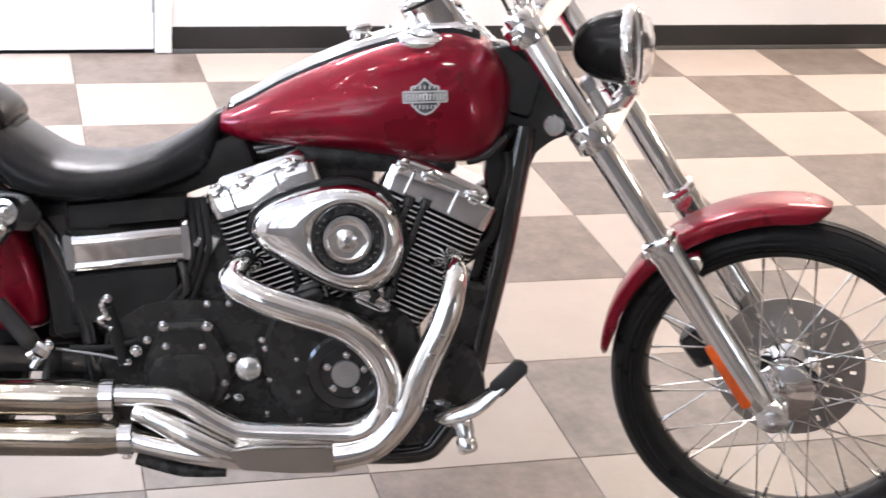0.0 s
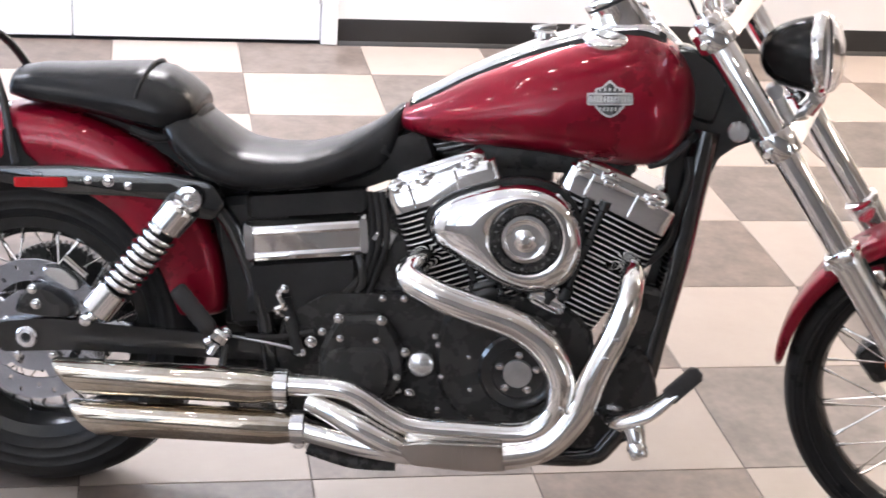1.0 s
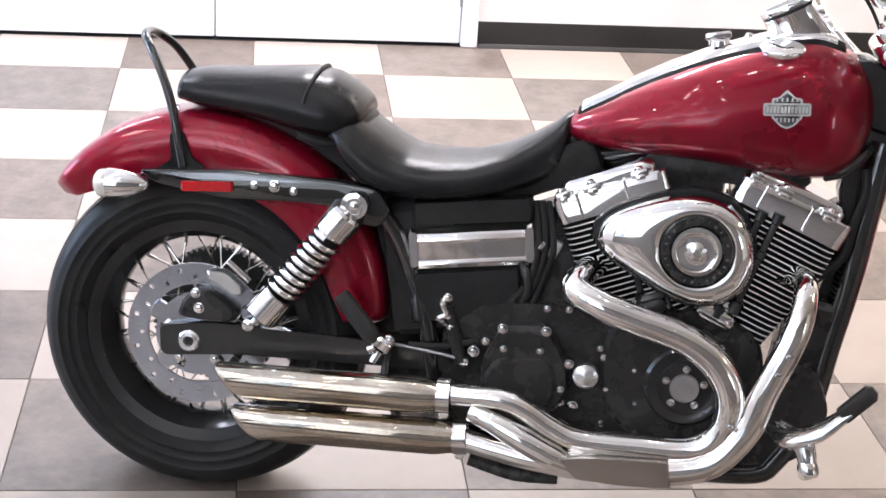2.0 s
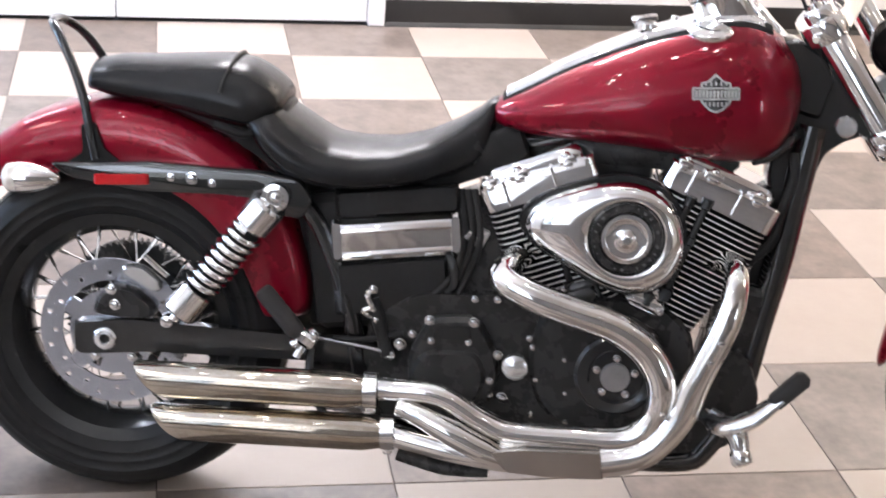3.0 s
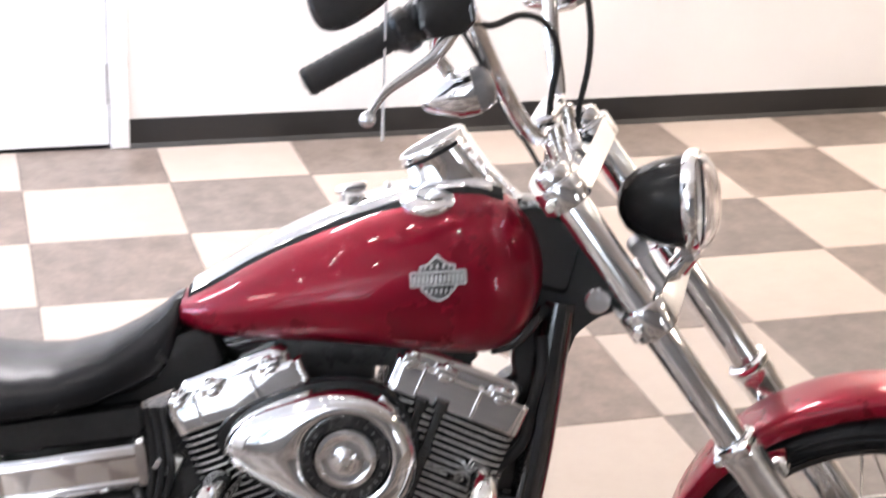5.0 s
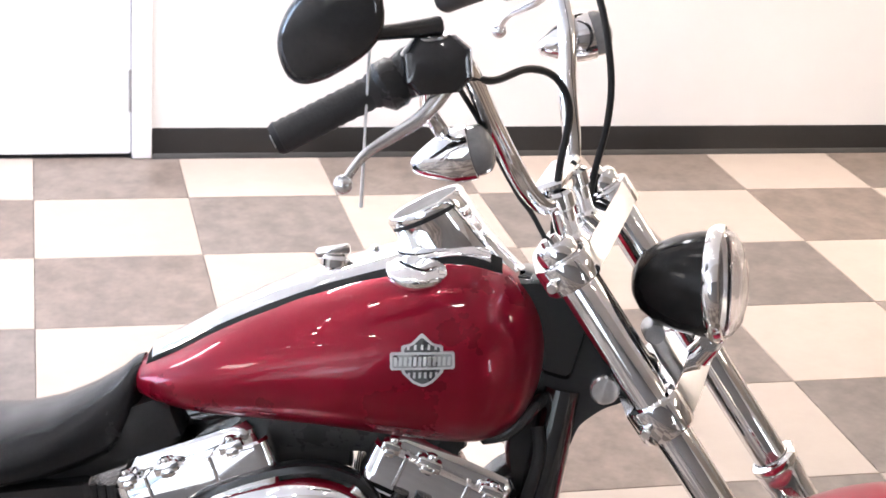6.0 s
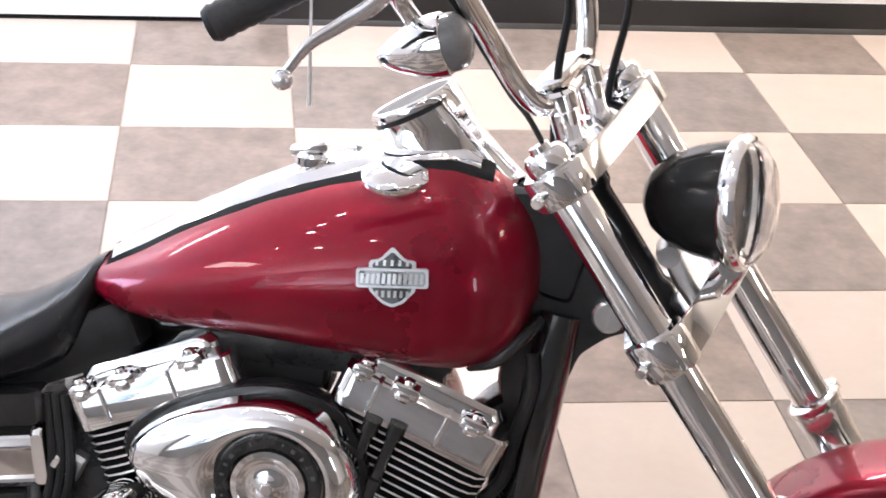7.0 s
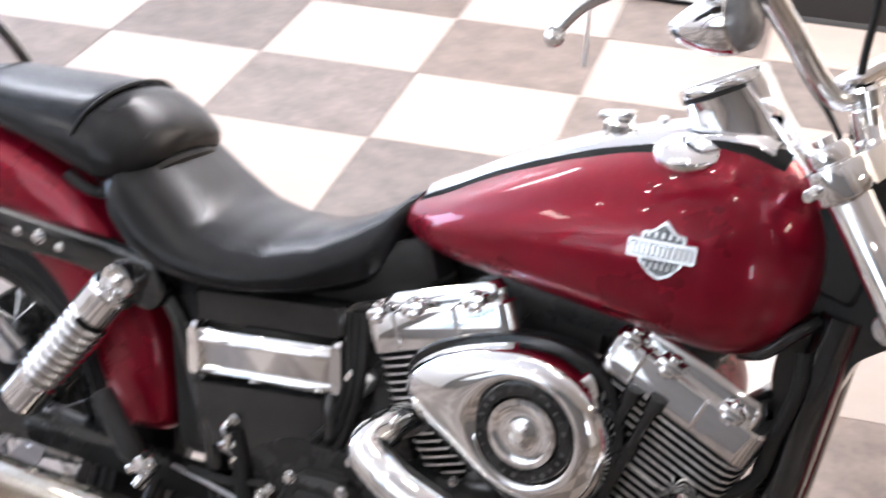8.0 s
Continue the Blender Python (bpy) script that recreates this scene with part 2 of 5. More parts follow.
    return rings_to_mesh(bm, [[m @ Vector((x, y, h)) for x, y in ring] for ring, h in levels], index=index)


def rounded(points, radius, steps=4):
    """A closed outline with its corners rounded."""
    out, n = [], len(points)
    for i in range(n):
        p, a, b = (Vector(points[k % n]) for k in (i, i - 1, i + 1))
        ra, rb = min(radius, 0.45 * (a - p).length), min(radius, 0.45 * (b - p).length)
        s, e = p + (a - p).normalized() * ra, p + (b - p).normalized() * rb
        for k in range(steps + 1):
            t = k / steps
            q = (1 - t) ** 2 * s + 2 * t * (1 - t) * p + t * t * e
            out.append((q.x, q.y))
    return out


def block(bm, size, m=Matrix(), bevel=0.004, index=0):
    """A box with rounded upright edges and chamfered top and bottom."""
    x, y, z = (s / 2 for s in size)
    out = rounded([(-x, -y), (x, -y), (x, y), (-x, y)], bevel, 2)
    k = 1 - bevel / max(x, y)
    rings = [[m @ Vector((px * k, py * k, -z)) for px, py in out], [m @ Vector((px, py, -z + bevel)) for px, py in out],
             [m @ Vector((px, py, z - bevel)) for px, py in out], [m @ Vector((px * k, py * k, z)) for px, py in out]]
    return rings_to_mesh(bm, rings, index=index)


def rolled_plate(bm, outline, h0, h1, r, m=Matrix(), steps=4):
    """A slab over a closed outline whose outer edge is rolled over with a radius."""
    n = len(outline)
    pts = [Vector(p) for p in outline]
    turn = sum(pts[k - 1].x * pts[k].y - pts[k].x * pts[k - 1].y for k in range(n))
    inward = []
    for k in range(n):
        d = pts[(k + 1) % n] - pts[k - 1]
        inward.append(Vector((-d.y, d.x)).normalized() * (1 if turn > 0 else -1))
    rings = [[m @ Vector((p.x, p.y, h0)) for p in pts]]
    for i in range(steps + 1):
        a = 0.5 * math.pi * i / steps
        rings.append([m @ Vector((*(p + q * r * (1 - math.cos(a))), h1 - r + r * math.sin(a))) for p, q in zip(pts, inward)])
    return rings_to_mesh(bm, rings)


def thing(name, label, category, m=Matrix(), group=""):
    ob = new(name)
    ob.matrix_world = m
    return tagged(ob, label, category, group)

# ---- room ----
TILE = 0.4572
x0, x1, y0, y1, top = (ROOM[k] for k in ("x0", "x1", "y0", "y1", "top"))


def slab(name, lo, hi, mat, label, chamfer=0.0, parent=None):
    bm = bmesh.new()
    c = [(a + b) / 2 for a, b in zip(lo, hi)]
    if chamfer:
        block(bm, [b - a for a, b in zip(lo, hi)], Matrix.Translation(c), chamfer)
    else:
        plate(bm, [(lo[0], lo[1]), (hi[0], lo[1]), (hi[0], hi[1]), (lo[0], hi[1])], lo[2], hi[2])
    ob = part(name, bm, mat, parent, sharp=20)
    if parent is None:
        tagged(ob, label, kind="structure")
    elif label:
        ob["label"] = label
    return ob


floor = slab("floor", (x0 - 0.2, y0 - 0.2, -0.12), (x1 + 0.2, y1 + 0.2, -0.003), GROUT, "checkerboard floor of beige and grey tiles")
slab("ceiling", (x0, -4.7, top), (x1, y1, top + 0.1), CEILING, "white ceiling with recessed lights")
slab("ceiling_south", (x0, y0, top), (x1, -4.7, top + 0.1), CEILING_SOUTH, "unseen ceiling toned down for reflections, with small recessed downlights")
# the back wall stands in two lengths with the doorway between them
DOOR_L, DOOR_R = -3.86, -1.915
slab("wall_north", (DOOR_R, y1, 0), (x1, y1 + 0.15, top), WALL, "plain white painted wall")
slab("wall_north_west", (x0, y1, 0), (DOOR_L, y1 + 0.15, top), WALL, "plain white painted wall")
slab("wall_north_head", (DOOR_L, y1, 2.14), (DOOR_R, y1 + 0.15, top), WALL, "plain white wall over the doors")
slab("wall_east", (x1, y0, 0), (x1 + 0.15, y1 + 0.15, top), MID_WALL, "tan wall out of view, toned for chrome reflections")
# walls with the shop windows
slab("wall_west_sill", (x0 - 0.15, y0, 0), (x0, y1, 0.4), WALL, "white wall under the shop window")
slab("wall_west_head", (x0 - 0.15, y0, 2.7), (x0, y1, top), WALL, "white wall over the shop window")
slab("wall_west_pier", (x0 - 0.15, y0, 0.4), (x0, -2.7, 2.7), WALL, "white wall beside the shop window")
slab("wall_west_pier_far", (x0 - 0.15, -0.5, 0.4), (x0, y1, 2.7), WALL, "white wall beside the shop window")
slab("wall_south", (-3.95, y0 - 0.15, 0), (-0.8, y0, top), DIM_WALL, "taupe wall out of view, toned for chrome reflections")
slab("wall_south_east", (0.95, y0 - 0.15, 0), (x1, y0, top), WALL, "plain white painted wall")
slab("wall_south_middle", (-0.8, y0 - 0.15, 0), (0.55, y0, top), DIM_WALL, "taupe wall out of view, toned for chrome reflections")
slab("wall_south_middle_sill", (0.55, y0 - 0.15, 0), (0.95, y0, 0.9), DIM_WALL, "taupe wall under the narrow window")
slab("wall_south_middle_head", (0.55, y0 - 0.15, 2.0), (0.95, y0, top), DIM_WALL, "taupe wall over the narrow window")
slab("wall_south_pier", (x0, y0 - 0.15, 0), (-7.5, y0, top), DIM_WALL, "taupe wall out of view, toned for chrome reflections")
slab("wall_south_sill", (-7.5, y0 - 0.15, 0), (-3.95, y0, 0.9), DIM_WALL, "taupe wall under the shop window")
slab("wall_south_head", (-7.5, y0 - 0.15, 2.96), (-3.95, y0, top), DIM_WALL, "taupe wall over the shop window")


def baseboard(name, xa, xb):
    prof = [(0.0, 0.0), (-0.017, 0.0), (-0.014, 0.006), (-0.006, 0.016), (-0.005, 0.092), (-0.002, 0.1), (0.0, 0.1)]
    bm = bmesh.new()
    rings_to_mesh(bm, [[Vector((x, y1 - 0.001 + a, b)) for a, b in prof] for x in (xa, xb)])
    tagged(part(name, bm, BASE, sharp=30), "black rubber cove base along the wall", kind="structure")


baseboard("baseboard", DOOR_R + 0.001, x1 - 0.001)
baseboard("baseboard_west", x0 + 0.001, DOOR_L - 0.001)

# white double door in its casing
door = thing("door_1", "closed white double door with a steel hinge", "door")
door["kind"] = "structure"
bm = bmesh.new()
for xa, xb in ((DOOR_R - 0.062, DOOR_R - 0.0005), (DOOR_L + 0.0005, DOOR_L + 0.062)):
    block(bm, (xb - xa, 0.10, 2.08), Matrix.Translation(((xa + xb) / 2, y1 + 0.032, 1.041)), 0.004)
block(bm, (DOOR_R - DOOR_L - 0.002, 0.10, 0.06), Matrix.Translation(((DOOR_R + DOOR_L) / 2, y1 + 0.032, 2.112)), 0.004)
part("door_frame", bm, DOOR_WHITE, door, "white painted casing", sharp=10)
mid = (DOOR_L + DOOR_R) / 2
for xa, xb in ((mid + 0.002, DOOR_R - 0.066), (DOOR_L + 0.066, mid - 0.002)):
    bm = bmesh.new()
    block(bm, (xb - xa, 0.045, 2.06), Matrix.Translation(((xa + xb) / 2, y1 + 0.020, 1.045)), 0.003)
    leaf = part("door_leaf", bm, DOOR_WHITE, door, "smooth white door leaf", sharp=10)
    bm = bmesh.new()
    block(bm, (xb - xa - 0.01, 0.02, 0.012), Matrix.Translation(((xa + xb) / 2, y1 + 0.026, 0.007)), 0.002)
    part("door_sweep", bm, BLACK_MATT, leaf, "black rubber sweep")
for hz in (0.225, 1.05, 1.85):
    bm = bmesh.new()
    lathe(bm, [(0.004, -0.070), (0.0085, -0.068), (0.0085, 0.068), (0.004, 0.070)], Matrix.Translation((DOOR_R - 0.064, y1 - 0.006, hz)), 12)
    part("hinge", bm, STEEL, door, "dull steel hinge knuckle")

# shop windows
for wname, wm, ww, wh in (("window_1", pose(x0 - 0.07, -1.6, 1.55, 0, 0, 90), 2.2, 2.3), ("window_2", pose(-5.725, y0 - 0.07, 1.93), 3.55, 2.06), ("window_3", pose(0.75, y0 - 0.07, 1.45), 0.4, 1.1)):
    win = thing(wname, "large shop window with thin white frame", "window", wm)
    win["kind"] = "structure"
    bm = bmesh.new()
    for zz in (-wh / 2 + 0.025, wh / 2 - 0.025):
        block(bm, (ww, 0.08, 0.05), Matrix.Translation((0, 0, zz)), 0.004)
    posts = [-ww / 2 + 0.025 + k * (ww - 0.05) / max(1, round(ww / 1.6)) for k in range(max(1, round(ww / 1.6)) + 1)]
    for xx in posts:
        block(bm, (0.05, 0.08, wh - 0.1), Matrix.Translation((xx, 0, 0)), 0.004)
    part("window_frame", bm, DOOR_WHITE, win)
    for xa, xb in zip(posts, posts[1:]):
        bm = bmesh.new()
        block(bm, (xb - xa - 0.05, 0.006, wh - 0.1), Matrix.Translation(((xa + xb) / 2, 0, 0)), 0.001)
        part("pane", bm, PANE, win).visible_shadow = False

# lights in the ceiling; the panel lights are added
for px, py in TROFFERS:
    lamp = thing("ceiling_light", "added ceiling panel light, out of view, switched on", "ceiling light", pose(px, py, top), "ceiling lights")
    bm = bmesh.new()
    lx, ly = PANEL[py > -3]
    lx, ly = lx + 0.04, ly + 0.04
    for sx, sy, dx, dy in ((lx + 0.08, 0.04, 0, ly / 2 + 0.02), (lx + 0.08, 0.04, 0, -ly / 2 - 0.02), (0.04, ly, lx / 2 + 0.02, 0), (0.04, ly, -lx / 2 - 0.02, 0)):
        block(bm, (sx, sy, 0.03), Matrix.Translation((dx, dy, -0.015)), 0.003)
    part("frame", bm, DOOR_WHITE, lamp)
    bm = bmesh.new()
    block(bm, (lx, ly, 0.008), Matrix.Translation((0, 0, -0.012)), 0.001)
    part("diffuser", bm, PANEL_GLOW, lamp)
bm = bmesh.new()
lathe(bm, [(0.041, -0.002), (0.056, -0.002), (0.060, -0.008), (0.058, -0.014), (0.041, -0.010)], Matrix(), 20, caps=False)
ring_me = part("trim_ring", bm, DOOR_WHITE)
bm = bmesh.new()
lathe(bm, [(0.0, -0.004), (0.040, -0.004), (0.040, -0.007), (0.0, -0.009)], Matrix(), 16)
bulb_me = part("lamp", bm, SPOT_GLOW)
SPOTS = [(-4.2, -3.85), (-3.5, -3.45), (-3.35, -3.2), (-3.15, -2.95), (-2.75, -2.95), (-2.45, -3.0), (-2.15, -3.0), (-2.05, -3.35), (-1.85, -3.75), (-1.76, -4.1), (-3.8, -4.5), (-3.2, -4.75),
         (-1.5, -5.9), (0.05, -3.2), (0.1, -4.4), (-1.4, -1.9)]
for n, (px, py) in enumerate(SPOTS):
    spot = thing("downlight", "small round ceiling downlight, switched on", "downlight", pose(px, py, top), "ceiling downlights")
    part("trim_ring", None, None, spot, data=ring_me.data)
    part("lamp", None, None, spot, data=bulb_me.data)
for ob in (ring_me, bulb_me):
    bpy.data.objects.remove(ob)

# ---- motorcycle ----
BIKE = pose(-2.8242, -3.1380, 0.0, 0, 0, -14.0) @ pose(0, 0, 0, -9.8)
bike = thing("motorcycle", "deep red cruiser motorcycle with black and chrome engine, leaning", "motorcycle", BIKE)

# the steered front end: axes across and along the fork
rho, delta = radians(36.4), radians(20)
ez = Vector((-math.sin(rho), 0, math.cos(rho)))
ex0 = Vector((math.cos(rho), 0, math.sin(rho)))
ex = ex0 * math.cos(delta) + Vector((0, -1, 0)) * math.sin(delta)
ey = ez.cross(ex)
FORK = Matrix.Translation((1.4965, 0, 0.634)) @ Matrix((ex, ey, ez)).transposed().to_4x4()
FSIDE = FORK @ SIDE


def F(fx, lat, fz):
    """A place on the front end: ahead of the steering axis, to its right, and up along it."""
    return FORK @ Vector((fx, -lat, fz))


def dome_bolt(r=0.007, h=0.006):
    bm = bmesh.new()
    lathe(bm, [(r * 1.25, -0.003), (r * 1.25, 0.001), (r, 0.0012), (r, h * 0.55), (r * 0.8, h * 0.9), (r * 0.35, h)], Matrix(), 10)
    return part("bolt", bm, CHROME)


bolt_proto = dome_bolt()
BOLT = bolt_proto.data
bpy.data.objects.remove(bolt_proto)


def bolt(parent, p, size=1.0, m=None):
    """A chrome bolt head that faces right unless a pose is given."""
    mm = (m if m is not None else SIDE).to_3x3().to_4x4()
    return part("bolt", None, None, parent, data=BOLT, m=Matrix.Translation(p) @ mm @ Matrix.Diagonal((0.85 * size, 0.85 * size, size, 1)))


# -- wheels
def wheel(name, m, tyre_r, tyre_w, rim_r, hub_w, spokes, disc_r, disc_lat, label, groove, drop=0.040, disc_in=0.70, disc_mat=DISC):
    """A laced wheel about the z axis of m, which points to the machine's right."""
    bm = bmesh.new()
    w = tyre_w * 0.36
    prof = [(rim_r - 0.5 * drop, -w), (rim_r + 0.004, -w - 0.006), (rim_r + 0.006, -w), (rim_r - 0.3 * drop, -w * 0.8), (rim_r - 0.6 * drop, -w * 0.3),
            (rim_r - 0.6 * drop, w * 0.3), (rim_r - 0.3 * drop, w * 0.8), (rim_r + 0.006, w), (rim_r + 0.004, w + 0.006), (rim_r - 0.5 * drop, w),
            (rim_r - 0.9 * drop, w * 0.5), (rim_r - drop, 0), (rim_r - 0.9 * drop, -w * 0.5)]
    rings = [[m @ Vector((r * math.cos(a), r * math.sin(a), h)) for r, h in prof] for a in (2 * math.pi * k / 72 for k in range(72))]
    rings_to_mesh(bm, rings, closed=True)
    rim = part(name, bm, RIM_BLACK, bike, label)
    # tyre
    bm = bmesh.new()
    hw, rr = tyre_w / 2, tyre_r
    side = [(rim_r - 0.002, 0.74 * hw), (rim_r + 0.010, 0.86 * hw), (rim_r + 0.15 * (rr - rim_r), 0.91 * hw), (rim_r + 0.17 * (rr - rim_r), 0.91 * hw + 0.002), (rim_r + 0.20 * (rr - rim_r), 0.93 * hw + 0.002), (rim_r + 0.22 * (rr - rim_r), 0.935 * hw), (rim_r + 0.34 * (rr - rim_r), 0.985 * hw), (rim_r + 0.36 * (rr - rim_r), 0.988 * hw + 0.0015), (rim_r + 0.38 * (rr - rim_r), 0.99 * hw + 0.0015), (rim_r + 0.40 * (rr - rim_r), 0.992 * hw), (rim_r + 0.52 * (rr - rim_r), hw), (rim_r + 0.54 * (rr - rim_r), hw + 0.0015), (rim_r + 0.56 * (rr - rim_r), 0.998 * hw + 0.0015), (rim_r + 0.58 * (rr - rim_r), 0.985 * hw),
            (rim_r + 0.66 * (rr - rim_r), 0.955 * hw), (rim_r + 0.82 * (rr - rim_r), 0.80 * hw)]
    tread = [(rr - 0.10 * (rr - rim_r), 0.62 * hw), (rr - 0.10 * (rr - rim_r) - groove, 0.60 * hw), (rr - 0.08 * (rr - rim_r) - groove, 0.54 * hw),
             (rr - 0.07 * (rr - rim_r), 0.52 * hw), (rr - 0.02 * (rr - rim_r), 0.26 * hw), (rr - groove, 0.24 * hw), (rr - groove, 0.18 * hw), (rr, 0.16 * hw)]
    half = side + tread
    prof = half + [(r, -h) for r, h in half[::-1]]
    rings = [[m @ Vector((r * math.cos(a), r * math.sin(a), h)) for r, h in prof] for a in (2 * math.pi * k / 96 for k in range(96))]
    rings_to_mesh(bm, rings, closed=True)
    part("tyre", bm, RUBBER, rim, "black rubber tyre with grooved tread", sharp=62)
    # hub
    bm = bmesh.new()
    h = hub_w / 2
    lathe(bm, [(0.012, -h - 0.012), (0.030, -h - 0.010), (0.058, -h), (0.060, -h + 0.006), (0.042, -h + 0.018), (0.034, -h * 0.4), (0.034, h * 0.4),
               (0.042, h - 0.018), (0.060, h - 0.006), (0.058, h), (0.030, h + 0.010), (0.012, h + 0.012)], m, 28)
    part("hub", bm, CHROME if disc_lat < 0 else BLACK_GLOSS, rim, "wheel hub")
    # spokes in four crossed families
    for family, (s, turn) in enumerate(((1, 1), (1, -1), (-1, 1), (-1, -1))):
        n = spokes // 4
        a0 = 2 * math.pi * (family * 0.25) / n
        p = Vector((0.056 * math.cos(0), 0.056 * math.sin(0), s * (h - 0.003)))
        ang = turn * radians(48)
        q = Vector(((rim_r - 0.9 * drop) * math.cos(ang), (rim_r - 0.9 * drop) * math.sin(ang), s * w * 0.22))
        bm = bmesh.new()
        tube(bm, [p, q], 0.0018, 6)
        k = q + (p - q).normalized() * 0.022
        tube(bm, [k, q], 0.0034, 6)
        first = part("spoke", bm, SPOKE, rim, m=m @ Matrix.Rotation(a0, 4, "Z"))
        for j in range(1, n):
            part("spoke", None, None, rim, data=first.data, m=m @ Matrix.Rotation(a0 + 2 * math.pi * j / n, 4, "Z"))
    # drilled brake disc
    bm = bmesh.new()
    nr, na = 9 if disc_in > 0.6 else 14, 108
    r_in = disc_r * disc_in
    rad = [r_in + (disc_r - r_in) * k / nr for k in range(nr + 1)]
    top = [[[bm.verts.new(m @ Vector((r * math.cos(2 * math.pi * a / na), r * math.sin(2 * math.pi * a / na), disc_lat + d))) for a in range(na)]
            for r in rad] for d in (0.0025, -0.0025)]
    solid = [[not ((i in (2, 3) and a % 9 == 1) or (i in (5, 6) and a % 9 == 5) or (i in (9, 10) and a % 9 == 8)) for a in range(na)] for i in range(nr)]
    for i in range(nr):
        for a in range(na):
            b = (a + 1) % na
            if solid[i][a]:
                for k in (0, 1):
                    bm.faces.new((top[k][i][a], top[k][i + 1][a], top[k][i + 1][b], top[k][i][b]))
                sides = [((i + 1, a), (i + 1, b), i == nr - 1 or not solid[i + 1][a]), ((i, b), (i, a), i == 0 or not solid[i - 1][a]),
                         ((i, a), (i + 1, a), not solid[i][a - 1]), ((i + 1, b), (i, b), not solid[i][b])]
                for (i0, j0), (i1, j1), openside in sides:
                    if openside:
                        bm.faces.new((top[0][i0][j0], top[0][i1][j1], top[1][i1][j1], top[1][i0][j0]))
    bmesh.ops.recalc_face_normals(bm, faces=bm.faces[:])
    disc = part("brake_disc", bm, disc_mat, rim, "drilled steel brake disc")
    # carrier of the disc
    bm = bmesh.new()
    star = []
    for k in range(40):
        a = 2 * math.pi * k / 40
        r = r_in * (1.04 if k % 8 < 3 else 0.60)
        star.append((r * math.cos(a), r * math.sin(a)))
    plate(bm, rounded(star, 0.006, 2), disc_lat - 0.006, disc_lat + 0.005, m, 0.002)
    part("disc_carrier", bm, disc_mat, rim, "disc carrier")
    return rim


REAR = Matrix.Translation(P(0.010, 0, 0.3135)) @ SIDE
FRONT = Matrix.Translation(F(0.045, 0, -0.405)) @ FSIDE.to_3x3().to_4x4()
rear_wheel = wheel("rear_wheel", REAR, 0.3175, 0.168, 0.216, 0.13, 40, 0.137, 0.071, "black laced rear wheel with chrome spokes", 0.006)
front_wheel = wheel("front_wheel", FRONT, 0.339, 0.088, 0.283, 0.10, 40, 0.1475, -0.062, "black laced front wheel with chrome spokes", 0.004, 0.018, 0.42, DISC_DARK)


# -- fenders
def fender(name, m, stations, label, seg=20, lip=0.004, full=2.6):
    """A curved mudguard: stations of angle, crown radius, edge radius and half width about the z axis of m."""
    rows = []
    for ang, crown, edge, hw in stations:
        a = radians(ang)
        sec = []
        for k in range(seg + 1):
            t = -1 + 2 * k / seg
            lat = hw * math.sin(t * math.pi / 2) if abs(t) < 1 else hw * t
            drop = (1 - abs(t) ** full) ** 0.5
            sec.append((edge + (crown - edge) * drop, lat))
        outer = [m @ Vector((r * math.cos(a), r * math.sin(a), h)) for r, h in sec]
        inner = [m @ Vector(((r - lip) * math.cos(a), (r - lip) * math.sin(a), h * (1 - lip / hw))) for r, h in sec[::-1]]
        rows.append(outer + inner)
    bm = bmesh.new()
    fs = rings_to_mesh(bm, rows)
    bmesh.ops.recalc_face_normals(bm, faces=fs)
    return part(name, bm, RED, bike, label, sharp=60)


def spread(keys, n):
    """Stations evenly between keyed ones."""
    keys = sorted(keys)
    xs = np.linspace(keys[0][0], keys[-1][0], n)
    cols = list(zip(*keys))
    return [(float(x), *(float(np.interp(x, cols[0], c)) for c in cols[1:])) for x in xs]


fender("rear_fender", Matrix.Translation(P(0.010, 0, 0.308)) @ SIDE,
       spread([(11.6, 0.366, 0.318, 0.080), (12.2, 0.369, 0.300, 0.091), (13.5, 0.372, 0.293, 0.096), (16, 0.376, 0.290, 0.099), (25, 0.388, 0.286, 0.104), (45, 0.412, 0.292, 0.105), (60, 0.428, 0.300, 0.106), (80, 0.434, 0.308, 0.106), (100, 0.433, 0.315, 0.106),
               (115, 0.425, 0.325, 0.104), (128, 0.412, 0.338, 0.098), (134, 0.404, 0.350, 0.088), (138, 0.398, 0.370, 0.06), (139.5, 0.394, 0.388, 0.03)], 72),
       "deep red painted rear mudguard", full=3.4)
fender("front_fender", FRONT @ Matrix(),
       spread([(47.5, 0.377, 0.372, 0.02), (49, 0.379, 0.362, 0.04), (54, 0.380, 0.352, 0.055), (75, 0.378, 0.346, 0.060), (100, 0.374, 0.345, 0.060),
               (125, 0.368, 0.345, 0.058), (137, 0.363, 0.346, 0.050), (141, 0.360, 0.350, 0.034), (142.5, 0.357, 0.353, 0.018)], 34),
       "narrow deep red front mudguard")


# -- tank
TANK = [(0.664, 0.768, 0.786, 0.018), (0.670, 0.757, 0.792, 0.038), (0.690, 0.748, 0.806, 0.058), (0.730, 0.741, 0.829, 0.086), (0.780, 0.738, 0.861, 0.108),
        (0.840, 0.738, 0.894, 0.125), (0.910, 0.736, 0.927, 0.140), (0.990, 0.730, 0.957, 0.148), (1.050, 0.725, 0.975, 0.149)]
# rounded front end
for k in range(13):
    u = math.sin(radians(86.0 * k / 12))
    TANK.append((1.085 + 0.1185 * u, 0.853 - 0.130 * math.sqrt(1 - u**3), 0.853 + 0.126 * math.sqrt(1 - u**2), 0.147 * (1 - u**2) ** 0.4))
rows = []
for x, zb, zt, hw in smooth_line(TANK, 5):
    zc, up, dn = zb + 0.42 * (zt - zb), 0.58 * (zt - zb), 0.42 * (zt - zb)
    ring = []
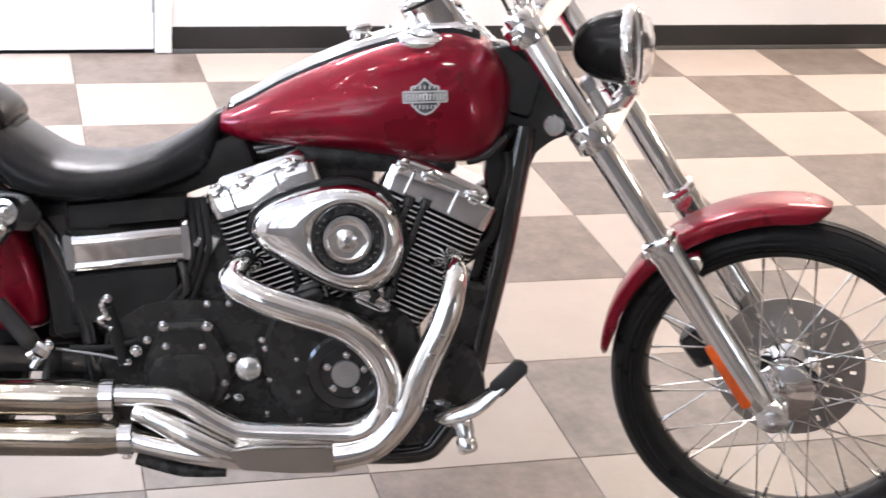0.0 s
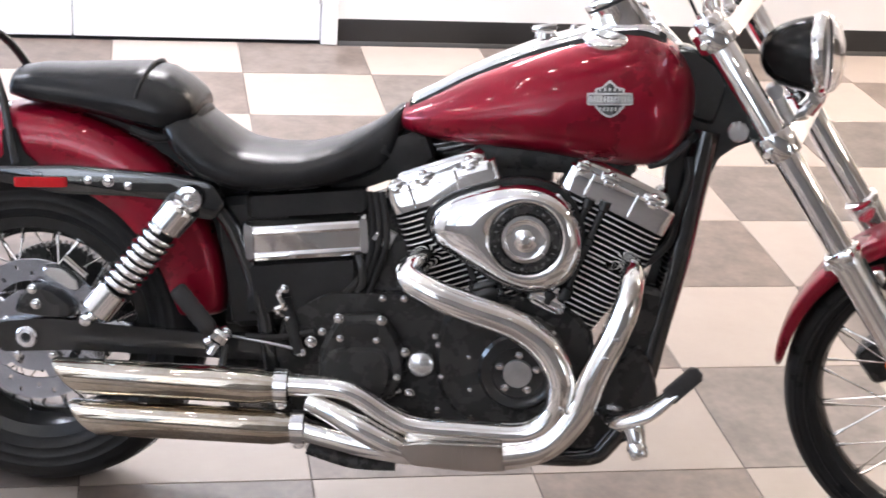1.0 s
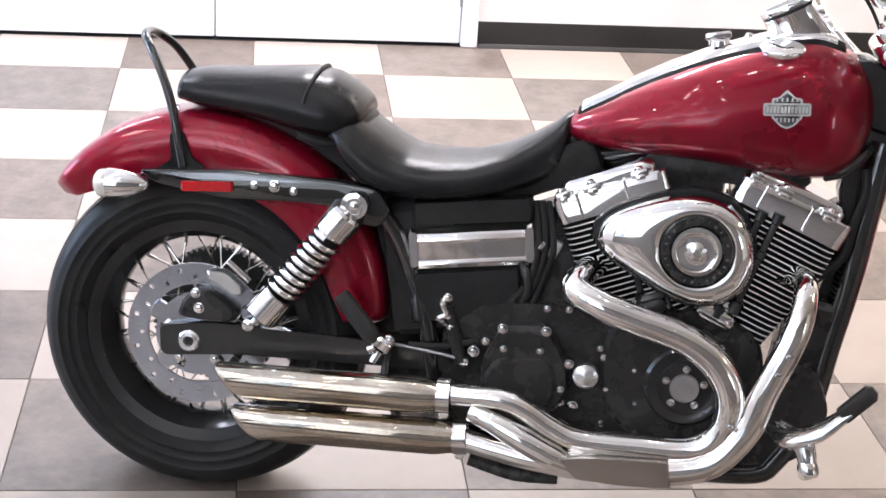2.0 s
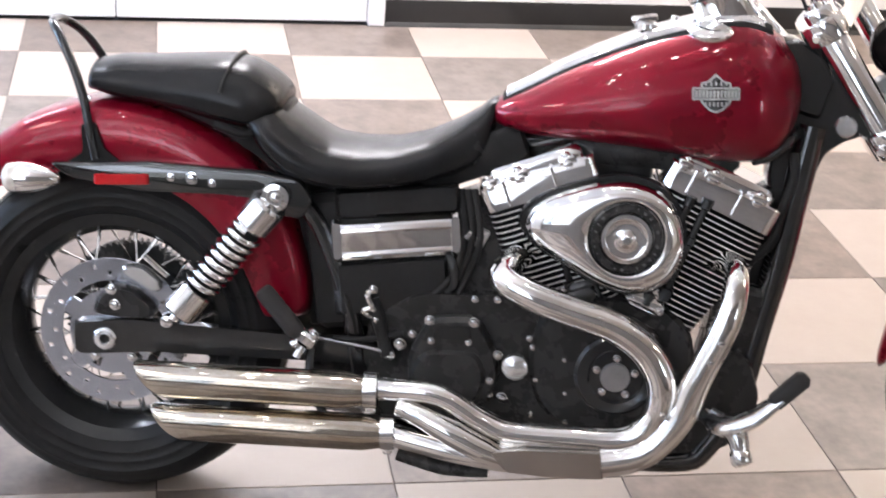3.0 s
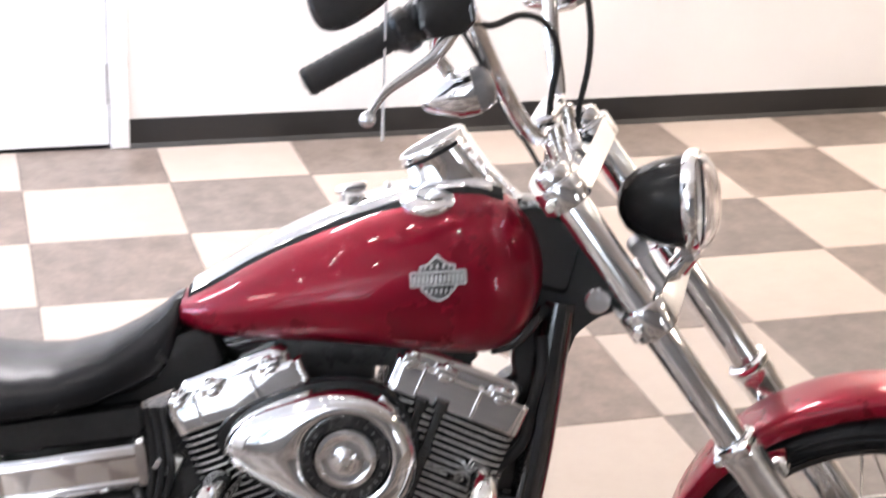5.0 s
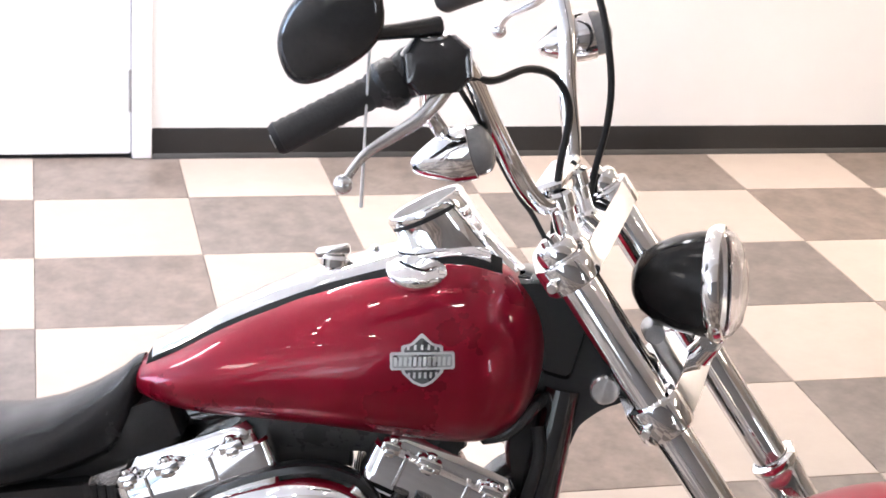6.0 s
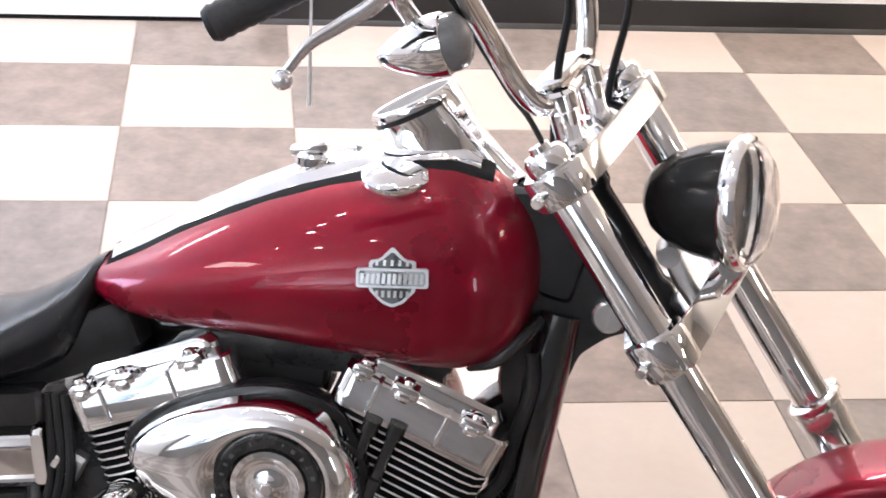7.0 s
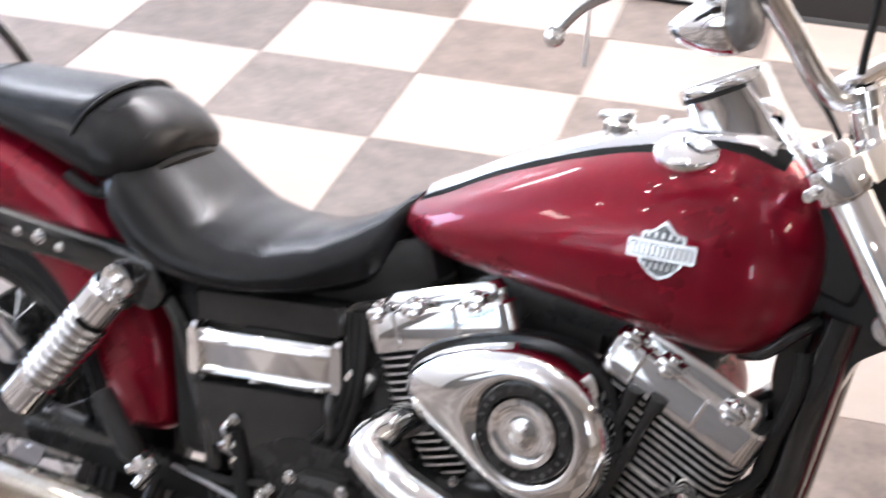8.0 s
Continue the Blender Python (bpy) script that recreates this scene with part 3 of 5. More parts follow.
    for k in range(64):
        a = 2 * math.pi * k / 64
        c, s = math.cos(a), math.sin(a)
        y = hw * math.copysign(abs(c) ** 0.86, c) * (1 - 0.10 * max(0, s) ** 2)
        z = zc + (up * abs(s) ** 0.95 if s > 0 else -dn * abs(s) ** 0.72)
        ring.append(P(x, y, z))
    rows.append(ring)
bm = bmesh.new()
rings_to_mesh(bm, rows)
tank = part("fuel_tank", bm, RED, bike, "deep red teardrop fuel tank", sharp=70)


def tank_top(x, lat=0.0):
    zb, zt, hw = (float(np.interp(x, [r[0] for r in TANK], [r[k] for r in TANK])) for k in (1, 2, 3))
    up = 0.58 * (zt - zb)
    c = min(1, abs(lat) / (0.9 * hw)) ** (1 / 0.86)
    return zb + 0.42 * (zt - zb) + up * math.sqrt(max(0, 1 - c * c)) ** 0.95


def tank_side(x, z):
    """How far right the tank's flank stands at a height."""
    zb, zt, hw = (float(np.interp(x, [r[0] for r in TANK], [r[k] for r in TANK])) for k in (1, 2, 3))
    zc = zb + 0.42 * (zt - zb)
    s = ((z - zc) / (0.58 * (zt - zb))) ** (1 / 0.95) if z > zc else ((zc - z) / (0.42 * (zt - zb))) ** (1 / 0.72)
    s = min(1, s)
    return hw * (1 - s * s) ** 0.43 * (1 - (0.10 * s * s if z > zc else 0))


# console along the tank's ridge, on a black edging
for cname, cmat, wide, lift, clabel in (("console_edging", TRIM_BLACK, 0.0700, 0.004, "black rubber edging"), ("console", CHROME, 0.0605, 0.011, "chrome tank console")):
    rows = []
    for x in np.linspace(0.690 if cname == "console" else 0.684, 1.122 if cname == "console" else 1.138, 36):
        hw = wide * float(np.interp(x, [0.68, 0.72, 0.85, 1.0, 1.12, 1.14], [0.50, 0.62, 0.85, 1.0, 0.92, 0.80]))
        ring = []
        for k in range(13):
            t = -1 + 2 * k / 12
            ring.append(P(x, hw * t, tank_top(x, hw * t) + lift * (1 - abs(t) ** 5) + 0.001))
        ring += [P(x, hw * t * 0.96, tank_top(x, hw * t) - 0.012) for t in (1, 0, -1)]
        rows.append(ring)
    bm = bmesh.new()
    rings_to_mesh(bm, rows)
    console = part(cname, bm, cmat, tank, clabel, sharp=60)

# speedometer in its bullet housing
face_n = Vector((-0.49, 0, 0.87)).normalized()
gc = P(1.034, 0, 1.027)
gm = along(gc, gc + face_n)
bm = bmesh.new()
rows = []
foot = P(1.090, 0, 0.945)
for t, r in ((0.0, 0.052), (0.12, 0.0525), (0.3, 0.050), (0.55, 0.050), (0.8, 0.054), (1.0, 0.060)):
    c = gc.lerp(foot, t)
    n1 = face_n.lerp(Vector((0, 0, 1)), t * 0.8).normalized()
    q = n1.to_track_quat("Z", "Y").to_matrix()
    st = 1 + 0.35 * t
    rows.append([c + q @ Vector((r * math.cos(a) * (1 - 0.2 * t), r * math.sin(a) * st, 0)) for a in (2 * math.pi * k / 32 for k in range(32))])
rings_to_mesh(bm, rows)
pod = part("instrument_housing", bm, CHROME, tank, "chrome instrument housing")
bm = bmesh.new()
lathe(bm, [(0.043, 0.001), (0.047, 0.004), (0.051, 0.004), (0.054, 0.000), (0.054, -0.006)], gm, 36, caps=False)
part("bezel", bm, CHROME, pod, "chrome bezel")
bm = bmesh.new()
lathe(bm, [(0.0, 0.0012), (0.046, 0.0012), (0.046, 0.003), (0.0, 0.0034)], gm, 32)
part("dial", bm, DARK_PRINT, pod, "dark dial")
bm = bmesh.new()
lathe(bm, [(0.0505, -0.007), (0.0532, -0.008), (0.0532, -0.013), (0.0505, -0.014)], gm, 36, caps=False)
part("gasket", bm, BLACK_MATT, pod, "black ring painting the shadow gap under the bezel")
# filler caps and switch
for s in (1, -1):
    bm = bmesh.new()
    base = P(1.030, 0.066 * s, tank_top(1.030, 0.066) - 0.010)
    nrm = Vector((-0.06, -0.28 * s, 0.96)).normalized()
    mm = along(base, base + nrm)
    lathe(bm, [(0.038, 0.0), (0.041, 0.006), (0.040, 0.011), (0.035, 0.015), (0.022, 0.018), (0.004, 0.019)], mm, 36)
    part("filler_cap", bm, CHROME, tank, "chrome filler cap")
bm = bmesh.new()
sb = P(0.922, 0.012, tank_top(0.922) + 0.010)
lathe(bm, [(0.020, 0.0), (0.020, 0.010), (0.016, 0.014), (0.004, 0.015)], Matrix.Translation(sb), 20)
block(bm, (0.046, 0.014, 0.012), Matrix.Translation(sb + Vector((-0.004, 0, 0.018))) @ Matrix.Rotation(radians(-12), 4, "Y"), 0.003)
part("ignition_switch", bm, CHROME, tank, "chrome ignition switch")
bolt(tank, P(0.972, 0.0, tank_top(0.972) + 0.012), 1.1, Matrix())

# shield-shaped badge, plain relief
badge = None
for bname, bmat, outline, lift in (
        ("badge", SILVER, [(-0.026, 0.018), (-0.014, 0.020), (0, 0.033), (0.014, 0.020), (0.026, 0.018), (0.026, -0.014), (0.012, -0.028), (0, -0.033), (-0.012, -0.028), (-0.026, -0.014)], 0.0026),
        ("badge_field", BADGE_GREY, [(-0.022, 0.016), (-0.012, 0.018), (0, 0.028), (0.012, 0.018), (0.022, 0.016), (0.022, -0.013), (0.010, -0.025), (0, -0.029), (-0.010, -0.025), (-0.022, -0.013)], 0.0032),
        ("badge_bar", SILVER, [(-0.040, 0.0105), (0.040, 0.0105), (0.040, -0.0105), (-0.040, -0.0105)], 0.0046),
        ("badge_bar_field", BADGE_PALE, [(-0.037, 0.0078), (0.037, 0.0078), (0.037, -0.0078), (-0.037, -0.0078)], 0.0052)):
    bm = bmesh.new()
    cx, cz = 1.043, 0.858
    tilt = radians(5)
    rings = []
    for d in (-0.004, lift):
        ring = []
        for u, v in rounded(outline, 0.002, 1):
            x, z = cx + u * math.cos(tilt) - v * math.sin(tilt), cz + u * math.sin(tilt) + v * math.cos(tilt)
            ring.append(P(x, tank_side(x, z) + d, z))
        rings.append(ring)
    rings_to_mesh(bm, rings)
    made = part(bname, bm, bmat, badge or tank, "" if badge else "chrome shield badge", sharp=20)
    badge = badge or made
for row, (zz, n, hh) in enumerate(((0.0165, 5, 0.006), (0.0, 12, 0.0105), (-0.0175, 6, 0.007))):
    for k in range(n):
        bm = bmesh.new()
        u = (k - (n - 1) / 2) * (0.066 if row == 1 else 0.034) / (n - 1)
        x, z = 1.043 + u * math.cos(radians(5)) - zz * math.sin(radians(5)), 0.858 + u * math.sin(radians(5)) + zz * math.cos(radians(5))
        wbar = 0.0036 if row == 1 else 0.0032
        out = [P(x + a, tank_side(x + a, z + b), z + b) for a, b in ((-wbar / 2, -hh / 2), (wbar / 2, -hh / 2), (wbar / 2, hh / 2), (-wbar / 2, hh / 2))]
        lift = 0.0062 if row == 1 else 0.0042
        rings_to_mesh(bm, [[p + Vector((0, -d, 0)) for p in out] for d in (-0.002, lift)])
        part("badge_mark", bm, SILVER, badge, sharp=20)


# -- seat
def saddle(name, keys, n, label, parent=None):
    """A padded seat: stations of x, half width, crown height, shoulder height and lower edge."""
    rows = []
    for x, hw, zt, zs, zb in spread(keys, n):
        ring = []
        zs -= 0.40 * (zs - zb)
        for k in range(28):
            a = 2 * math.pi * k / 28
            c, s = math.cos(a), math.sin(a)
            y = hw * math.copysign(abs(c) ** (0.90 if s >= 0 else 0.65), c)
            if s >= 0:
                z = zs + (zt - zs) * abs(s) ** 1.1
            else:
                z = zs - (zs - zb) * abs(s) ** 0.65
                y *= 1 - 0.10 * abs(s) ** 2
            ring.append(P(x, y, z))
        rows.append(ring)
    bm = bmesh.new()
    rings_to_mesh(bm, rows)
    return part(name, bm, VINYL, parent or bike, label, sharp=75)


seat = saddle("rider_seat", [
    (0.226, 0.060, 0.762, 0.745, 0.728), (0.240, 0.105, 0.776, 0.748, 0.708), (0.275, 0.138, 0.773, 0.736, 0.668), (0.320, 0.147, 0.744, 0.707, 0.634), (0.362, 0.148, 0.719, 0.690, 0.622), (0.388, 0.148, 0.706, 0.682, 0.620),
    (0.440, 0.144, 0.702, 0.674, 0.620), (0.500, 0.134, 0.707, 0.678, 0.630), (0.560, 0.118, 0.726, 0.697, 0.640), (0.610, 0.098, 0.753, 0.724, 0.655),
    (0.645, 0.082, 0.777, 0.745, 0.672), (0.664, 0.068, 0.795, 0.765, 0.694), (0.676, 0.042, 0.801, 0.780, 0.720)], 44, "low black vinyl rider seat")
pillion = saddle("passenger_seat", [
    (-0.058, 0.045, 0.790, 0.778, 0.762), (-0.050, 0.078, 0.804, 0.785, 0.752), (-0.010, 0.095, 0.814, 0.790, 0.744), (0.060, 0.106, 0.820, 0.792, 0.738), (0.130, 0.116, 0.828, 0.796, 0.728),
    (0.190, 0.124, 0.834, 0.798, 0.714), (0.235, 0.126, 0.828, 0.790, 0.708), (0.265, 0.120, 0.812, 0.782, 0.716), (0.288, 0.104, 0.796, 0.774, 0.732), (0.300, 0.070, 0.782, 0.768, 0.750)], 40,
    "stepped black vinyl passenger seat")
bm = bmesh.new()
plate(bm, rounded([(0.020, 0.735), (0.120, 0.742), (0.290, 0.760), (0.330, 0.690), (0.390, 0.640), (0.370, 0.575), (0.310, 0.625), (0.240, 0.668), (0.150, 0.700), (0.060, 0.722)], 0.01, 3), -0.050, 0.050, SIDE, 0.006)
part("seat_base", bm, BLACK_MATT, bike, "black moulded base under the seats")
bm = bmesh.new()
edge = [(0.190, 0.116, 0.722), (0.235, 0.116, 0.710), (0.268, 0.106, 0.716), (0.288, 0.088, 0.730), (0.300, 0.050, 0.748), (0.303, 0.0, 0.752)]
tube(bm, [P(*p) for p in edge] + [P(x, -l, z) for x, l, z in edge[-2::-1]], 0.0085, 8, 5)
part("seat_welt", bm, RUBBER, pillion, "black cord for the shadow line along the lower edge")
# stitched seam over the passenger seat
bm = bmesh.new()
tube(bm, [P(0.196 + 0.012 * math.sin(t) ** 2, 0.1255 * math.copysign(abs(math.cos(t)) ** 0.9, math.cos(t)), 0.7645 + 0.0705 * math.sin(t) ** 1.1) for t in np.linspace(0.25, math.pi - 0.25, 21)], 0.0032, 6, 2)
part("seam", bm, BLACK_MATT, pillion, "stitched seam")

# -- grab hoop and rear rail
bm = bmesh.new()
hoop = [(-0.022, 0.112, 0.640), (-0.034, 0.112, 0.690), (-0.048, 0.106, 0.744), (-0.072, 0.090, 0.796), (-0.102, 0.066, 0.840), (-0.126, 0.034, 0.862), (-0.132, 0, 0.867)]
tube(bm, [P(*p) for p in hoop] + [P(x, -l, z) for x, l, z in hoop[-2::-1]], 0.0085, 12, 6)
grab = part("grab_hoop", bm, BLACK_GLOSS, bike, "black tubular grab hoop")
for s in (1, -1):
    bm = bmesh.new()
    plate(bm, rounded([(-0.050, 0.700), (-0.026, 0.706), (-0.008, 0.660), (0.035, 0.630), (-0.085, 0.622), (-0.045, 0.650)], 0.008, 3), 0.104, 0.113, SIDE if s > 0 else SIDE @ Matrix.Diagonal((1, 1, -1, 1)))
    bracket = part("hoop_bracket", bm, LAMP_BLACK, grab, "black bracket")
    bm = bmesh.new()
    rolled_plate(bm, rounded([(-0.105, 0.628), (0.080, 0.646), (0.268, 0.646), (0.345, 0.640), (0.372, 0.600), (0.350, 0.566), (0.310, 0.570), (0.270, 0.596), (0.200, 0.598), (0.062, 0.590), (-0.070, 0.604)], 0.014, 5), 0.104, 0.124,
                 0.007, SIDE if s > 0 else SIDE @ Matrix.Diagonal((1, 1, -1, 1)))
    rail = part("fender_rail", bm, RAIL_BLACK, bike, "gloss black fender rail")
    if s > 0:
        bm = bmesh.new()
        block(bm, (0.098, 0.019, 0.008), SIDE @ Matrix.Translation((0.029, 0.611, 0.127)) @ Matrix.Rotation(radians(5), 4, "Z"), 0.0035)
        part("side_reflector", bm, REFLECT_RED, rail, "red side reflector")
        bolt(rail, P(0.154, 0.124, 0.624), 1.5)
        bolt(rail, P(0.116, 0.124, 0.622), 1.0)
        bolt(rail, P(0.190, 0.124, 0.618), 1.0)
        bolt(rail, P(-0.046, 0.100, 0.742), 1.3)


def bullet_signal(name, m, parent, label, length=0.085, r=0.030, lens=CREAM_LENS):
    """A bullet-shaped turn signal whose lens faces the z axis of m."""
    bm = bmesh.new()
    lathe(bm, [(0.002, -length), (0.010, -length + 0.004), (0.020, -length + 0.022), (r - 0.002, -0.030), (r, -0.012), (r, -0.002), (r - 0.003, 0.0)], m, 28)
    sig = part(name, bm, CHROME, parent, label)
    bm = bmesh.new()
    lathe(bm, [(r - 0.003, -0.002), (r - 0.003, 0.008), (r * 0.84, 0.016), (r * 0.6, 0.022), (r * 0.3, 0.0255), (0.002, 0.0265)], m, 28)
    part("lens", bm, lens, sig, "signal lens")
    return sig


rear_signal = bullet_signal("turn_signal", along(P(-0.150, 0.152, 0.603), P(-0.250, 0.156, 0.598)), bike, "chrome bullet rear turn signal", 0.078, 0.029)
bm = bmesh.new()
tube(bm, [P(-0.100, 0.112, 0.612), P(-0.112, 0.150, 0.604)], 0.009, 10)
part("stalk", bm, CHROME, rear_signal)
bullet_signal("turn_signal", along(P(-0.150, -0.152, 0.603), P(-0.250, -0.156, 0.598)), bike, "chrome bullet rear turn signal", 0.078, 0.029)

# -- swingarm, shock, rear brake
for s in (1, -1):
    mm = SIDE if s > 0 else SIDE @ Matrix.Diagonal((1, 1, -1, 1))
    bm = bmesh.new()
    plate(bm, rounded([(-0.060, 0.330), (0.040, 0.345), (0.090, 0.346), (0.380, 0.346), (0.640, 0.370), (0.640, 0.310), (0.360, 0.300), (0.090, 0.288), (-0.055, 0.270)], 0.016, 4), 0.074, 0.098, mm, 0.005)
    arm = part("swingarm", bm, BLACK_GLOSS, bike, "gloss black swingarm")
    if s > 0:
        bm = bmesh.new()
        am = Matrix.Translation(P(0.002, 0.098, 0.306)) @ SIDE
        lathe(bm, [(0.021, -0.004), (0.021, 0.006), (0.018, 0.009), (0.010, 0.010), (0.0085, -0.003)], am, 24, caps=False)
        part("axle_nut", bm, ALLOY, arm, "bare steel axle nut")
        bm = bmesh.new()
        lathe(bm, [(0.014, 0.0), (0.014, 0.016), (0.011, 0.021), (0.002, 0.023)], Matrix.Translation(P(0.117, 0.098, 0.354)) @ SIDE, 18)
        part("shock_bolt", bm, CHROME, arm, "chrome cap nut")
    lat = 0.134 * s
    a, b = P(0.307, lat, 0.608), P(0.131, lat, 0.360)
    ax = along(a, b)
    L = (b - a).length
    bm = bmesh.new()
    lathe(bm, [(0.008, 0.012), (0.031, 0.018), (0.034, 0.024), (0.0345, 0.068), (0.032, 0.072), (0.018, 0.073), (0.012, 0.074), (0.012, L - 0.083), (0.028, L - 0.082), (0.0335, L - 0.079), (0.0335, L - 0.027), (0.031, L - 0.024), (0.012, L - 0.022), (0.010, L - 0.006)], ax, 28)
    lathe(bm, [(0.006, -0.018), (0.023, -0.016), (0.026, -0.008), (0.026, 0.010), (0.024, 0.015), (0.016, 0.016), (0.014, 0.013), (0.009, 0.013), (0.008, 0.019), (0.002, 0.021)], Matrix.Translation(a) @ SIDE @ Matrix.Diagonal((1, 1, s, 1)), 24)
    shock = part("shock_absorber", bm, CHROME, bike, "chrome shock absorber with coil spring", sharp=24)
    bm = bmesh.new()
    turns, za, zb = 8.5, 0.077, L - 0.087
    line = []
    for k in range(int(turns * 14) + 1):
        t = k / (turns * 14)
        an = 2 * math.pi * turns * t
        line.append(ax @ Vector((0.0290 * math.cos(an), 0.0290 * math.sin(an), za + (zb - za) * t)))
    tube(bm, line, 0.0062, 10, 1)
    part("spring", bm, CHROME, shock, "chrome coil spring")
    bm = bmesh.new()
    lathe(bm, [(0.0125, 0.075), (0.0225, 0.077), (0.0225, L - 0.086), (0.0125, L - 0.084)], ax, 20)
    part("damper_body", bm, TRIM_BLACK, shock, "damper body, blackened for dark gaps between the coils")
bm = bmesh.new()
plate(bm, rounded([(-0.026, 0.350), (-0.016, 0.385), (0.014, 0.408), (0.050, 0.400), (0.090, 0.372), (0.088, 0.350), (0.030, 0.346)], 0.012, 4), 0.060, 0.100, SIDE, 0.008)
caliper = part("rear_caliper", bm, BLACK_SATIN, bike, "black cast brake caliper")
bm = bmesh.new()
plate(bm, rounded([(0.026, 0.436), (0.034, 0.450), (0.066, 0.450), (0.100, 0.424), (0.104, 0.406), (0.088, 0.404), (0.060, 0.420)], 0.008, 3), 0.086, 0.108, SIDE, 0.006)
part("caliper_cover", bm, ALLOY, caliper, "polished caliper cover")
bm = bmesh.new()
tube(bm, [P(0.072, 0.106, 0.470), P(0.112, 0.100, 0.436)], 0.007, 10)
part("brake_pin", bm, CHROME, caliper)
bolt(caliper, P(0.018, 0.101, 0.372), 1.4)
bolt(caliper, P(0.010, 0.101, 0.400), 1.3)
# flange of the rear disc with round holes
bm = bmesh.new()
na, rads = 60, (0.036, 0.046, 0.055, 0.064, 0.073, 0.080)
grid = [[[bm.verts.new(REAR @ Vector((r * math.cos(2 * math.pi * a / na), r * math.sin(2 * math.pi * a / na), 0.076 + d))) for a in range(na)] for r in rads] for d in (0.003, -0.003)]
full = [[not (i in (2, 3) and a % 12 in (4, 5)) for a in range(na)] for i in range(5)]
for i in range(5):
    for a in range(na):
        b = (a + 1) % na
        if full[i][a]:
            for k in (0, 1):
                bm.faces.new((grid[k][i][a], grid[k][i + 1][a], grid[k][i + 1][b], grid[k][i][b]))
            for (i0, j0), (i1, j1), gap in (((i + 1, a), (i + 1, b), i == 4 or not full[i + 1][a]), ((i, b), (i, a), i == 0 or not full[i - 1][a]),
                                            ((i, a), (i + 1, a), not full[i][a - 1]), ((i + 1, b), (i, b), not full[i][b])):
                if gap:
                    bm.faces.new((grid[0][i0][j0], grid[0][i1][j1], grid[1][i1][j1], grid[1][i0][j0]))
bmesh.ops.recalc_face_normals(bm, faces=bm.faces[:])
flange = part("disc_flange", bm, DISC, rear_wheel, "steel disc flange with holes")
for k in range(5):
    a = 2 * math.pi * (k + 0.3) / 5
    bolt(flange, REAR @ Vector((0.058 * math.cos(a), 0.058 * math.sin(a), 0.080)), 1.2)
# toothed belt pulley on the wheel's far side
bm = bmesh.new()
cog = []
for k in range(68):
    a0 = 2 * math.pi * k / 68
    for da, r in ((0.0, 0.130), (0.030, 0.130), (0.042, 0.136), (0.072, 0.136)):
        cog.append((r * math.cos(a0 + da), r * math.sin(a0 + da)))
plate(bm, cog, -0.100, -0.072, REAR, 0.0)
pulley = part("belt_pulley", bm, BLACK_SATIN, rear_wheel, "toothed black belt pulley", sharp=20)
for k in range(5):
    a = 2 * math.pi * k / 5
    bm = bmesh.new()
    lathe(bm, [(0.030, -0.0715), (0.030, -0.0700), (0.026, -0.0690), (0.001, -0.0690)], REAR @ Matrix.Translation((0.100 * math.cos(a), 0.100 * math.sin(a), 0)), 24)
    part("pulley_window", bm, BLACK_MATT, pulley, "black disc in place of a shaded recess")

# -- frame
bm = bmesh.new()
for s in (1, -1):
    tube(bm, [P(1.230, 0.026 * s, 0.800), P(1.217, 0.032 * s, 0.700), P(1.201, 0.036 * s, 0.560), P(1.177, 0.044 * s, 0.420), P(1.156, 0.056 * s, 0.300), P(1.110, 0.072 * s, 0.205),
              P(1.050, 0.080 * s, 0.170), P(0.800, 0.085 * s, 0.165), P(0.560, 0.088 * s, 0.180), P(0.480, 0.088 * s, 0.260), P(0.440, 0.090 * s, 0.420), P(0.360, 0.090 * s, 0.580), P(0.250, 0.092 * s, 0.625)], [0.026, 0.027, 0.026, 0.025, 0.024, 0.022, 0.019, 0.0165, 0.0165, 0.0165, 0.0165, 0.0165, 0.0165], 14, 5)
tube(bm, [P(1.250, 0, 0.900), P(1.10, 0, 0.815), P(0.90, 0, 0.765), P(0.66, 0, 0.700), P(0.44, 0, 0.610)], 0.022, 12, 4)
chassis = part("frame", bm, RAIL_BLACK, bike, "gloss black tubular frame")
bm = bmesh.new()
lathe(bm, [(0.026, 0.225), (0.032, 0.235), (0.032, 0.255), (0.027, 0.262), (0.027, 0.390), (0.032, 0.398), (0.032, 0.415), (0.026, 0.42)], FORK @ Matrix.Translation((-0.024, 0, 0)), 24)
part("steering_head", bm, BLACK_GLOSS, chassis, "black steering head")
bm = bmesh.new()
neck_out = rounded([(1.186, 0.925), (1.262, 0.905), (1.330, 0.838), (1.318, 0.790), (1.290, 0.780), (1.256, 0.752), (1.240, 0.700), (1.224, 0.640), (1.178, 0.640), (1.162, 0.700), (1.164, 0.810)], 0.012, 3)
plate(bm, neck_out, -0.036, 0.036, SIDE, 0.010)
cover = bmesh.new()
plate(cover, rounded([(1.140, 0.945), (1.186, 0.950), (1.232, 0.922), (1.258, 0.888), (1.240, 0.810), (1.196, 0.820), (1.190, 0.890)], 0.012, 3), -0.044, 0.044, SIDE, 0.010)
part("neck_cover", cover, RAIL_BLACK, chassis, "black cover between tank and steering head")
web = bmesh.new()
plate(web, rounded([(1.172, 0.650), (1.226, 0.660), (1.205, 0.540), (1.180, 0.400), (1.160, 0.290), (1.120, 0.250), (1.128, 0.420), (1.160, 0.560)], 0.01, 3), -0.030, 0.030, SIDE, 0.006)
part("down_tube_web", web, BLACK_GLOSS, chassis, "black web between the down tubes")
neck = part("neck_gusset", bm, BLACK_GLOSS, chassis, "black neck gusset")
bm = bmesh.new()
